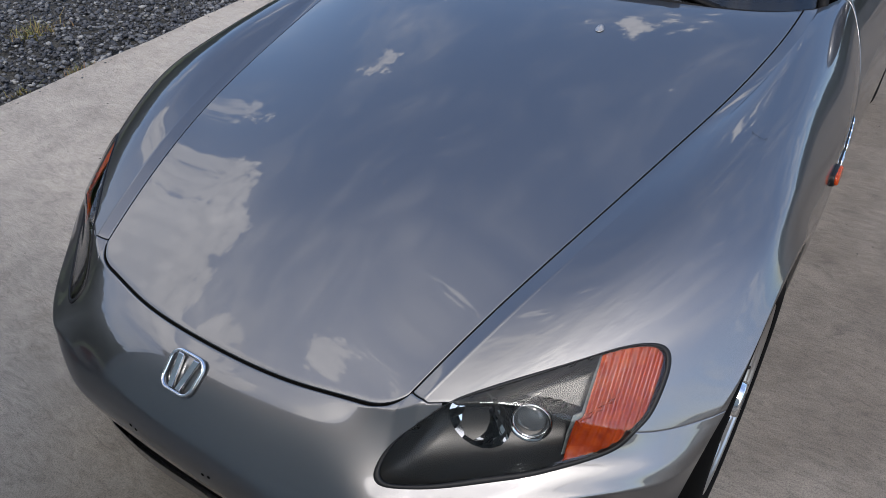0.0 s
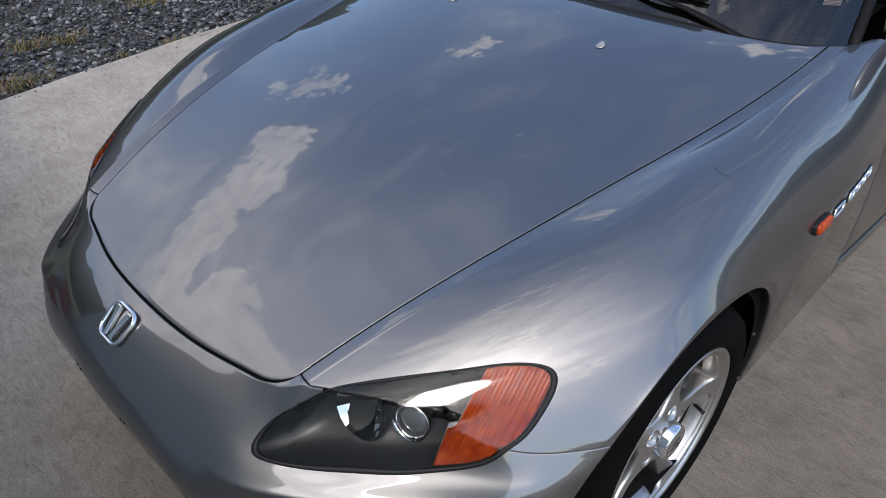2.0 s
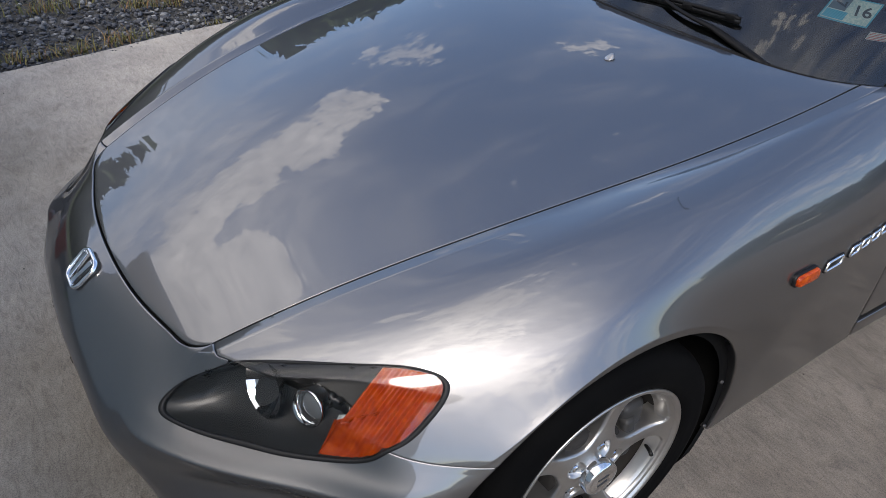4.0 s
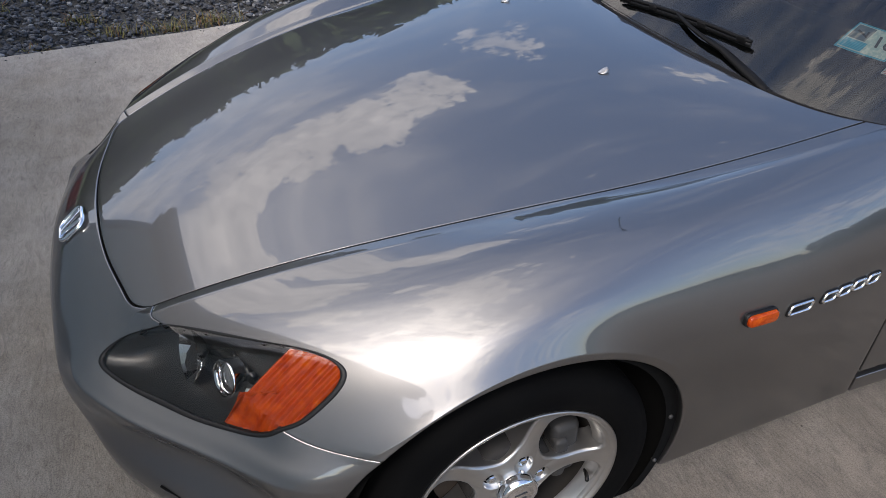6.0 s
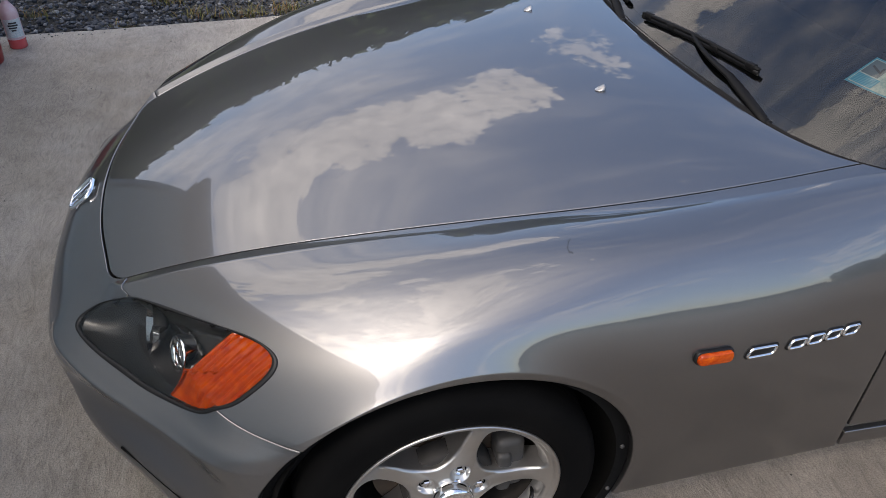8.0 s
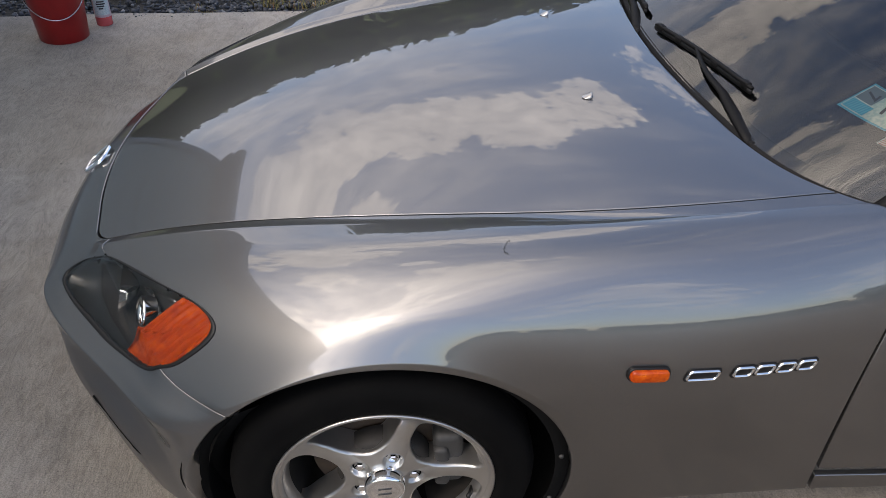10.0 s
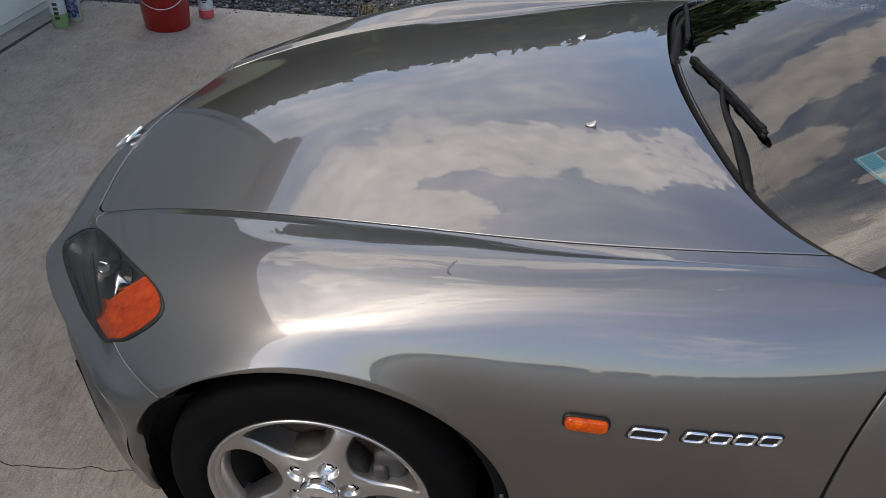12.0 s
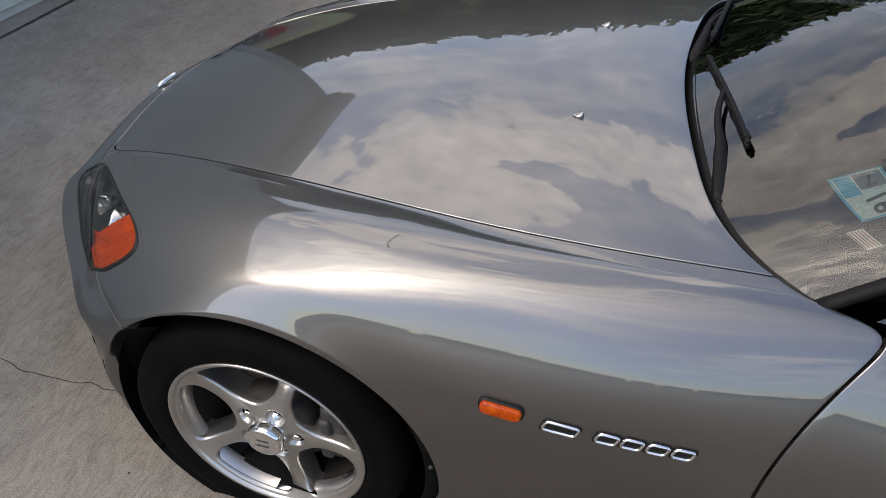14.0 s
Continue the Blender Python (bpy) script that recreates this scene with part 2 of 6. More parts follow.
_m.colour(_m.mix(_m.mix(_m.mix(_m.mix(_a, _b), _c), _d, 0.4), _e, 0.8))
_m.bump(_m.noise(110, 6, 0.8, (1.0, 0.20, 1.0), 2.2), 1.0, 0.006)
CONCRETE = _m.bump(_m.noise(6, 4), 0.3, 0.01).m
_m = Mat("bluish_crushed_stone", (0.0744, 0.0744, 0.0806), 0.85)
_m.colour(_m.mix(_m.ramp(_m.random(True), (0.0, (0.0279, 0.02976, 0.0341)), (0.55, (0.062, 0.0651, 0.0744)), (0.86, (0.1178, 0.1209, 0.1271)), (1.0, (0.2604, 0.2604, 0.2542))), _m.ramp(_m.noise(70, 3), (0.3, 0.8), (0.7, 1.1))))
STONE = _m.bump(_m.noise(90, 3), 0.4, 0.003).m
_m = Mat("gravel_bed_and_far_grass", (0.0372, 0.0372, 0.0372), 0.95)
_t = _m.ramp(_m.noise(0.35, 5), (0.35, (0.031, 0.031, 0.031)), (0.65, (0.0465, 0.0434, 0.0341)))
GROUND = _m.colour(_m.mix(_t, _m.ramp(_m.noise(45, 4, 0.7), (0.3, 0.6), (0.7, 1.3)))).bump(_m.noise(50, 4), 0.8, 0.02).m
_m = Mat("lawn_grass", (0.045, 0.0675, 0.01875), 0.9)
LAWN = _m.colour(_m.ramp(_m.noise(3, 6), (0.3, (0.02625, 0.045, 0.01125)), (0.7, (0.075, 0.09, 0.03)))).bump(_m.noise(60, 4), 0.7, 0.03).m
_m = Mat("pale_green_painted_wall", (0.42, 0.45, 0.34), 0.8)
_m.colour(_m.mix(_m.ramp(_m.noise(2.0, 5), (0.3, (0.56, 0.565, 0.49)), (0.7, (0.63, 0.63, 0.55))), _m.ramp(_m.noise(60, 3), (0.3, 0.93), (0.7, 1.03))))
WALL = _m.bump(_m.noise(90, 3), 0.2, 0.003).m
_m = Mat("dark_shingle_roof", (0.0372, 0.03596, 0.03472), 0.9)
ROOF = _m.colour(_m.ramp(_m.noise(30, 4), (0.3, (0.0248, 0.0248, 0.0248)), (0.7, (0.0558, 0.0527, 0.0496)))).bump(_m.wave(9, 2.0, "X"), 0.5, 0.01).m
_m = Mat("white_painted_trim", (0.4464, 0.4402, 0.4216), 0.5)
TRIM = _m.colour(_m.ramp(_m.noise(8, 4), (0.3, (0.3844, 0.3782, 0.3596)), (0.7, (0.4836, 0.4774, 0.4588)))).m
_m = Mat("red_bucket_plastic", (0.2604, 0.00744, 0.00744), 0.36)
_m.colour(_m.ramp(_m.noise(14, 4), (0.3, (0.2108, 0.0062, 0.0062)), (0.7, (0.2852, 0.00992, 0.00868))))
RED = _m.bump(_m.noise(60, 3), 0.06, 0.002).m
_m = Mat("grey_steel_wire", (0.45, 0.45, 0.45), 0.35, 0.9)
WIRE = _m.colour(_m.ramp(_m.noise(50, 3), (0.3, (0.3, 0.29, 0.28)), (0.7, (0.52, 0.52, 0.52)))).m
_m = Mat("pink_soap", (0.527, 0.0744, 0.0806), 0.25)
PINK = _m.colour(_m.ramp(_m.noise(20, 3), (0.3, (0.496, 0.062, 0.0682)), (0.7, (0.5456, 0.0992, 0.0992)))).m
_m = Mat("pale_pink_plastic", (0.496, 0.341, 0.3472), 0.3)
PALEPINK = _m.colour(_m.ramp(_m.noise(30, 3), (0.3, (0.4588, 0.2852, 0.2976)), (0.7, (0.5146, 0.3968, 0.3968)))).m
_m = Mat("milky_plastic", (0.4216, 0.4278, 0.4092), 0.3)
MILKY = _m.colour(_m.ramp(_m.noise(20, 3), (0.3, (0.3844, 0.3968, 0.372)), (0.7, (0.4464, 0.4526, 0.434)))).m
_m = Mat("green_liquid_in_plastic", (0.186, 0.2976, 0.1116), 0.25)
GREENLIQ = _m.colour(_m.ramp(_m.noise(25, 3), (0.3, (0.155, 0.2604, 0.093)), (0.7, (0.2232, 0.3348, 0.1426)))).m
_m = Mat("beige_plastic", (0.3844, 0.3348, 0.248), 0.35)
BEIGE = _m.colour(_m.ramp(_m.noise(20, 3), (0.3, (0.341, 0.2914, 0.2108)), (0.7, (0.4092, 0.3596, 0.2728)))).m
_m = Mat("printed_label_blue", (0.0186, 0.0434, 0.124), 0.35)
BLUELABEL = _m.colour(_m.ramp(_m.noise(45, 2), (0.45, (0.0155, 0.031, 0.093)), (0.60, (0.186, 0.2356, 0.31)))).m
_m = Mat("dark_print", (0.0186, 0.01984, 0.0217), 0.5)
INK = _m.m
_m = Mat("sticker_blue_print", (0.0186, 0.2604, 0.4216), 0.4)
STICKER = _m.colour(_m.ramp(_m.wave(60, 0.0, "Y"), (0.3, (0.0186, 0.248, 0.4092)), (0.8, (0.0744, 0.341, 0.4712)))).m
_m = Mat("sticker_white", (0.4464, 0.4836, 0.4836), 0.4)
STICKWHITE = _m.colour(_m.ramp(_m.noise(160, 3), (0.4, (0.341, 0.4216, 0.434)), (0.6, (0.496, 0.5208, 0.5146)))).m
_m = Mat("sticker_slate", (0.0992, 0.124, 0.155), 0.45)
SLATE = _m.m
_m = Mat("sticker_red", (0.372, 0.062, 0.0496), 0.45)
STICKRED = _m.m
_m = Mat("black_soft_top_cloth", (0.014, 0.014, 0.015), 0.9)
CLOTH = _m.bump(_m.noise(300, 3), 0.3, 0.001).m
_m = Mat("dark_leather", (0.006, 0.006, 0.0065), 0.95, 0.0, specular_ior_level=0.02)
LEATHER = _m.colour(_m.ramp(_m.noise(30, 4), (0.3, (0.004, 0.004, 0.0045)), (0.7, (0.008, 0.008, 0.0085)))).m
_m = Mat("tree_leaves", (0.0375, 0.06, 0.01875), 0.75)
LEAF = _m.colour(_m.ramp(_m.random(True), (0.0, (0.0165, 0.03, 0.009)), (0.6, (0.0375, 0.06, 0.0165)), (1.0, (0.0675, 0.09, 0.02625)))).m
_m = Mat("tree_bark", (0.10, 0.08, 0.06), 0.9)
BARK = _m.colour(_m.ramp(_m.noise(12, 5, 0.6, (1, 1, 0.2)), (0.3, (0.06, 0.048, 0.036)), (0.7, (0.14, 0.115, 0.09)))).bump(_m.noise(18, 4, 0.6, (1, 1, 0.2)), 0.8, 0.02).m
_m = Mat("weed_leaves", (0.12, 0.105, 0.03), 0.8)
WEED = _m.colour(_m.ramp(_m.random(True), (0.0, (0.0675, 0.0825, 0.01875)), (0.55, (0.1575, 0.135, 0.0375)), (1.0, (0.165, 0.075, 0.03375)))).m
_m = Mat("dirt_in_joint", (0.0372, 0.03224, 0.02604), 0.95)
DIRT = _m.colour(_m.ramp(_m.noise(40, 4), (0.3, (0.0186, 0.01612, 0.0124)), (0.7, (0.062, 0.0527, 0.04216)))).m

# ---- mesh helpers ----
def part(name, data, material, parent=None, label="", smooth=True):
    """Links a bmesh (or a mesh) as one mesh object, under its thing if there is one."""
    if isinstance(data, bmesh.types.BMesh):
        me = bpy.data.meshes.new(name)
        data.to_mesh(me)
        data.free()
    else:
        me = data
    if not me.materials:
        me.materials.append(material)
    if smooth:
        me.polygons.foreach_set("use_smooth", [True] * len(me.polygons))
    ob = new(name, me)
    if parent is not None:
        ob.parent = parent
    return tagged(ob, label)


def part_mesh(bm):
    """A mesh from a bmesh, faces turned outwards."""
    me = bpy.data.meshes.new("m")
    bmesh.ops.recalc_face_normals(bm, faces=bm.faces)
    bm.to_mesh(me)
    return me


def raw_mesh(name, verts, faces):
    me = bpy.data.meshes.new(name)
    me.from_pydata([tuple(map(float, v)) for v in verts], [], [tuple(map(int, f)) for f in faces])
    me.update()
    return me


def thing(name, label, category, at=(0, 0, 0), group="", kind=""):
    e = new(name)
    e.location = at
    return tagged(e, label, category, group, kind)


def sharpen(me, degrees=35):
    """Marks edges sharper than the angle, so that smooth shading keeps them crisp."""
    b = bmesh.new()
    b.from_mesh(me)
    for e in b.edges:
        if len(e.link_faces) == 2 and e.calc_face_angle(0) > radians(degrees):
            e.smooth = False
    b.to_mesh(me)
    b.free()
    return me


def box(bm, sx, sy, sz, m=Matrix(), bevel=0.0, seg=2):
    r = bmesh.ops.create_cube(bm, size=1.0, matrix=m @ Matrix.Diagonal((sx, sy, sz, 1)))
    if bevel:
        es = list({e for v in r["verts"] for e in v.link_edges})
        bmesh.ops.bevel(bm, geom=es, offset=bevel, segments=seg, affect="EDGES", profile=0.5)


def lathe(bm, profile, seg=64, m=Matrix(), closed=False):
    """Turns a profile of (radius, height) round the local z axis."""
    rings = []
    for r, h in profile:
        rings.append([bm.verts.new(m @ Vector((r * math.cos(2 * math.pi * k / seg), r * math.sin(2 * math.pi * k / seg), h))) for k in range(seg)])
    pairs = list(zip(rings, rings[1:])) + ([(rings[-1], rings[0])] if closed else [])
    for a, b in pairs:
        for k in range(seg):
            bm.faces.new((a[k], a[(k + 1) % seg], b[(k + 1) % seg], b[k]))
    return rings


def cap(bm, ring):
    bm.faces.new(ring)


def tube(bm, pts, radius, seg=8, flat=1.0):
    """A round (or flattened) bar along points."""
    pts = [Vector(p) for p in pts]
    rings = []
    for k, p in enumerate(pts):
        d = (pts[min(k + 1, len(pts) - 1)] - pts[max(k - 1, 0)]).normalized()
        a = d.orthogonal().normalized() if abs(d.z) > 0.95 else d.cross(Vector((0, 0, 1))).normalized()
        b = d.cross(a)
        r = radius[k] if isinstance(radius, (list, tuple)) else radius
        rings.append([bm.verts.new(p + a * r * math.cos(2 * math.pi * j / seg) + b * r * flat * math.sin(2 * math.pi * j / seg)) for j in range(seg)])
    for u, v in zip(rings, rings[1:]):
        for j in range(seg):
            bm.faces.new((u[j], u[(j + 1) % seg], v[(j + 1) % seg], v[j]))
    bm.faces.new(rings[0][::-1])
    bm.faces.new(rings[-1])


# ---- the car's skin: one smooth sheet lofted through its long feature lines ----
# Each line runs from the bumper's lower edge over the nose and back to the cowl or the door.
# (x rearwards from the front axle, half width, height); the first five lie on the bumper, the sixth on its upper seam.
LINES = [
    [(-0.735, 0.000, 0.170), (-0.760, 0.000, 0.290), (-0.785, 0.000, 0.390), (-0.768, 0.000, 0.462), (-0.722, 0.000, 0.522), (-0.652, 0.000, 0.568),
     (-0.450, 0.000, 0.655), (-0.200, 0.000, 0.735), (0.050, 0.000, 0.788), (0.280, 0.000, 0.824), (0.470, 0.000, 0.848), (0.640, 0.000, 0.862)],
    [(-0.737, 0.202, 0.170), (-0.757, 0.200, 0.290), (-0.778, 0.200, 0.390), (-0.757, 0.200, 0.460), (-0.709, 0.200, 0.516), (-0.637, 0.200, 0.563),
     (-0.430, 0.225, 0.650), (-0.170, 0.260, 0.728), (0.080, 0.290, 0.778), (0.330, 0.315, 0.820), (0.530, 0.330, 0.846), (0.670, 0.345, 0.858)],
    [(-0.715, 0.360, 0.170), (-0.738, 0.352, 0.290), (-0.757, 0.350, 0.385), (-0.735, 0.345, 0.455), (-0.688, 0.335, 0.505), (-0.609, 0.330, 0.567),
     (-0.400, 0.385, 0.648), (-0.155, 0.440, 0.712), (0.100, 0.487, 0.761), (0.360, 0.530, 0.802), (0.600, 0.555, 0.836), (0.735, 0.560, 0.852)],
    [(-0.693, 0.429, 0.170), (-0.718, 0.420, 0.290), (-0.722, 0.413, 0.380), (-0.725, 0.413, 0.458), (-0.672, 0.400, 0.492), (-0.596, 0.386, 0.571),
     (-0.370, 0.447, 0.650), (-0.130, 0.507, 0.708), (0.120, 0.557, 0.753), (0.380, 0.602, 0.795), (0.620, 0.628, 0.828), (0.797, 0.632, 0.847)],
    [(-0.659, 0.473, 0.170), (-0.690, 0.468, 0.290), (-0.686, 0.455, 0.380), (-0.694, 0.465, 0.456), (-0.640, 0.452, 0.484), (-0.570, 0.424, 0.580),
     (-0.360, 0.485, 0.657), (-0.120, 0.545, 0.718), (0.130, 0.594, 0.764), (0.390, 0.637, 0.803), (0.630, 0.662, 0.832), (0.850, 0.662, 0.850)],
    [(-0.573, 0.580, 0.168), (-0.607, 0.565, 0.290), (-0.591, 0.547, 0.382), (-0.615, 0.565, 0.454), (-0.575, 0.538, 0.483), (-0.515, 0.525, 0.585),
     (-0.335, 0.600, 0.657), (-0.100, 0.648, 0.732), (0.140, 0.680, 0.776), (0.400, 0.704, 0.802), (0.650, 0.703, 0.826), (0.940, 0.702, 0.850)],
    [(-0.493, 0.679, 0.162), (-0.515, 0.660, 0.280), (-0.498, 0.637, 0.380), (-0.515, 0.670, 0.456), (-0.480, 0.648, 0.492), (-0.455, 0.635, 0.562),
     (-0.285, 0.712, 0.630), (-0.080, 0.746, 0.708), (0.150, 0.765, 0.750), (0.400, 0.767, 0.770), (0.640, 0.762, 0.785), (0.918, 0.748, 0.798)],
    [(-0.409, 0.745, 0.157), (-0.425, 0.742, 0.280), (-0.420, 0.742, 0.372), (-0.426, 0.763, 0.455), (-0.412, 0.745, 0.488), (-0.395, 0.722, 0.530),
     (-0.250, 0.784, 0.590), (-0.066, 0.792, 0.688), (0.150, 0.805, 0.706), (0.400, 0.825, 0.645), (0.620, 0.825, 0.640), (0.862, 0.807, 0.632)],
]
ARCH = (0.014, 0.300, 0.353)      # wheel arch: x and z of its middle, radius


ARCH_FRONT = np.array([(-0.360, 0.765, 0.160), (-0.382, 0.784, 0.285), (-0.352, 0.801, 0.395), (-0.320, 0.811, 0.458), (-0.297, 0.817, 0.495), (-0.272, 0.822, 0.524)])


def arch_edge(k):
    """The sheet's outer edge: up the bumper's end, round the wheel arch, then back along the sill. k as in LINES, 0 to 11."""
    ax, az, ar = ARCH
    if k <= 5:
        return tuple(spline_matrix(np.arange(6.0), np.array([float(k)]))[0] @ ARCH_FRONT)
    if k > 10:
        x0, z0 = ax + ar * math.cos(radians(-17)), az + ar * math.sin(radians(-17))
        f = k - 10
        return (x0 + (0.905 - x0) * f, 0.808 - 0.012 * f, z0 + (0.200 - z0) * f)
    row = np.array([(141.6, 0.3625, 0.822), (128.0, 0.354, 0.828), (103.0, 0.346, 0.832), (68.0, 0.343, 0.834), (25.0, 0.346, 0.826), (-17.0, 0.351, 0.808)])
    a, r, h = spline_matrix(np.arange(5.0, 11.0), np.array([float(k)]))[0] @ row
    a = radians(a)
    return (ax + r * math.cos(a), h, az + r * math.sin(a))


def knots(P):
    """Parameter values for rows of points by their mean spacing."""
    d = np.linalg.norm(np.diff(P, axis=0), axis=-1).mean(axis=1)
    return np.concatenate([[0], np.cumsum(d)])


def spline_matrix(t, u, soften=0.0):
    """The linear map from values at knots t to a natural cubic (smoothing) spline at u."""
    n = len(t)
    h = np.diff(t)
    Q, R = np.zeros((n, n - 2)), np.zeros((n - 2, n - 2))
    for j in range(1, n - 1):
        Q[j - 1, j - 1], Q[j, j - 1], Q[j + 1, j - 1] = 1 / h[j - 1], -1 / h[j - 1] - 1 / h[j], 1 / h[j]
        R[j - 1, j - 1] = (h[j - 1] + h[j]) / 3
        if j < n - 2:
            R[j - 1, j] = R[j, j - 1] = h[j] / 6
    g = np.linalg.inv(np.eye(n) + np.diag(np.broadcast_to(soften, n)) @ Q @ np.linalg.inv(R) @ Q.T)
    c = np.zeros((n, n))
    c[1:-1] = np.linalg.solve(R, Q.T @ g)
    u = np.clip(u, t[0], t[-1])
    i = np.clip(np.searchsorted(t, u) - 1, 0, n - 2)
    a, b, w = (t[i + 1] - u)[:, None], (u - t[i])[:, None], h[i][:, None]
    return (a * g[i] + b * g[i + 1]) / w - a * b / 6 * ((1 + a / w) * c[i] + (1 + b / w) * c[i + 1])


NET = np.array([[p[k] for p in LINES] + [arch_edge(k)] for k in range(12)])
S_KNOT, V_KNOT = knots(NET), knots(NET.transpose(1, 0, 2))
S_SEAM, V_GAP = S_KNOT[5], V_KNOT[3]
S_END, V_END = S_KNOT[-1], V_KNOT[-1]
EDGE_S = np.linspace(0, S_END, 400)
EDGE = np.array([arch_edge(k) for k in np.interp(EDGE_S, S_KNOT, np.arange(12))])
SOFT_NOSE = np.array([2e-6] * 5 + [0.0])            # crisp folds on the bumper
SOFT_TOP = np.array([0.0] + [6e-5] * 6)              # fair long lines on hood and fenders
SOFT_V = 6e-6


def along(s):
    """The map along the car: the bumper's rows and the rows behind its seam are two curves that meet there."""
    s = np.asarray(s, float)
    m = np.zeros((len(s), 12))
    front = s <= S_SEAM
    m[front, :6] = spline_matrix(S_KNOT[:6], s[front], SOFT_NOSE)
    m[~front, 5:] = spline_matrix(S_KNOT[5:], s[~front], SOFT_TOP)
    return m


CREASE = np.array([0.0, 0.0, 0.3, 0.9, 1.0, 1.0, 1.0, 0.8, 0.2])     # how crisp the bumper's ridge is, line by line


def along_crisp(s):
    """Straight runs between the bumper's rows, close to its ridge only: what to add where the ridge is crisp."""
    s = np.asarray(s, float)
    lin = np.zeros((len(s), 12))
    for o in (-0.004, -0.002, 0.0, 0.002, 0.004):
        u = np.clip(s + o, 0, S_SEAM)
        i = np.clip(np.searchsorted(S_KNOT[:6], u) - 1, 0, 4)
        f = (u - S_KNOT[i]) / (S_KNOT[i + 1] - S_KNOT[i])
        lin[np.arange(len(s)), i] += (1 - f) / 5
        lin[np.arange(len(s)), i + 1] += f / 5
    near = np.exp(-((s - S_KNOT[3]) / 0.040) ** 2) * (s <= S_SEAM)
    return (lin - along(s)) * near[:, None]


def lengthwise(s):
    """Points of all the long lines at s."""
    return np.einsum("ik,kjc->ijc", along(s), NET) + np.einsum("ik,kjc->ijc", along_crisp(s), NET * CREASE[None, :, None])


V_FULL = np.concatenate([-V_KNOT[:0:-1], V_KNOT])


def across(v):
    """The maps across the car for even values (x, z) and odd ones (y), so that both halves meet without a crease."""
    m = spline_matrix(V_FULL, np.asarray(v, float), SOFT_V)
    n = len(V_KNOT) - 1
    left = m[:, n - 1::-1]
    even, odd = m[:, n:].copy(), m[:, n:].copy()
    even[:, 1:] += left
    odd[:, 1:] -= left
    odd[:, 0] = 0
    return np.stack([even, odd, even], -1)


def lip_bulge(s, v):
    """A soft fold two centimetres above the wheel arch; the band under it stands upright."""
    d = (V_END - np.abs(v)) / 0.024
    fold = np.where(d < 1, d, np.exp(-(d - 1) / 2.4))
    ease = np.clip((s - S_KNOT[5] + 0.03) / 0.08, 0, 1) * np.clip((S_KNOT[9] + 0.02 - s) / 0.12, 0, 1)
    return 0.0036 * fold * ease


def edge_shift(s):
    """How far the smoothed sheet's outer edge must move to lie on the true arch edge."""
    want = np.stack([np.interp(s, EDGE_S, EDGE[:, c]) for c in range(3)], -1)
    have = np.einsum("jc,ijc->ic", across([V_END])[0], lengthwise(s))
    return want - have


def edge_weight(v):
    t = np.clip((np.abs(v) - V_KNOT[7]) / (V_END - V_KNOT[7]), 0, 1)
    return t * t


def raw_pairs(a, c):
    """Points of the lofted sheet at single (s, v) pairs, before fairing; y as half width."""
    return np.einsum("ijc,ijc->ic", across(np.abs(c)), lengthwise(a))


def terms(x, y):
    """The hood's crown: a low polynomial along the car, even across it."""
    x, y = np.asarray(x) - 0.05, np.asarray(y) ** 2
    return np.stack([x ** i * y ** j for i in range(6) for j in range(3) if i + 2 * j <= 6], -1)


_s, _v = (q.ravel() for q in np.meshgrid(np.linspace(S_SEAM + 0.01, S_END, 60), np.linspace(0, V_GAP * 0.88, 40)))
_p = raw_pairs(_s, _v)
CROWN = np.linalg.lstsq(terms(_p[:, 0], _p[:, 1]), _p[:, 2], rcond=None)[0]


def ease(t):
    t = np.clip(t, 0, 1)
    return t * t * (3 - 2 * t)


def fairing(a, c):
    """How far the sheet must rise at (s, v) pairs for the hood to lie on its fair crown; dies away on nose and fenders."""
    c = np.abs(c)
    q = raw_pairs(np.maximum(a, S_SEAM), np.minimum(c, V_GAP))
    d = terms(q[:, 0], q[:, 1]) @ CROWN - q[:, 2]
    return d * ease((a - S_SEAM + 0.07) / 0.07) * ease((V_GAP + 0.09 - c) / 0.09)


def facet(a, c):
    """The fender's inner edge beside the hood rises as a narrow flat facet to a crease; it runs out on the nose and half-way back."""
    d, w, k = np.abs(c) - V_GAP, 0.040, 0.004
    up = np.where(d < w - k, d, np.where(d > w + k, w - k / 2, d - (d - w + k) ** 2 / (4 * k) + 0 * d))
    up = np.clip(up, 0, None) * np.exp(-np.clip(d - w, 0, None) / 0.11)
    f = ease((a - S_SEAM + 0.15) / 0.13) * np.clip((S_SEAM + 0.60 - a) / 0.56, 0, 1)
    return 0.21 * up * (f - 0.5 * ease((a - S_SEAM - 0.72) / 0.25))


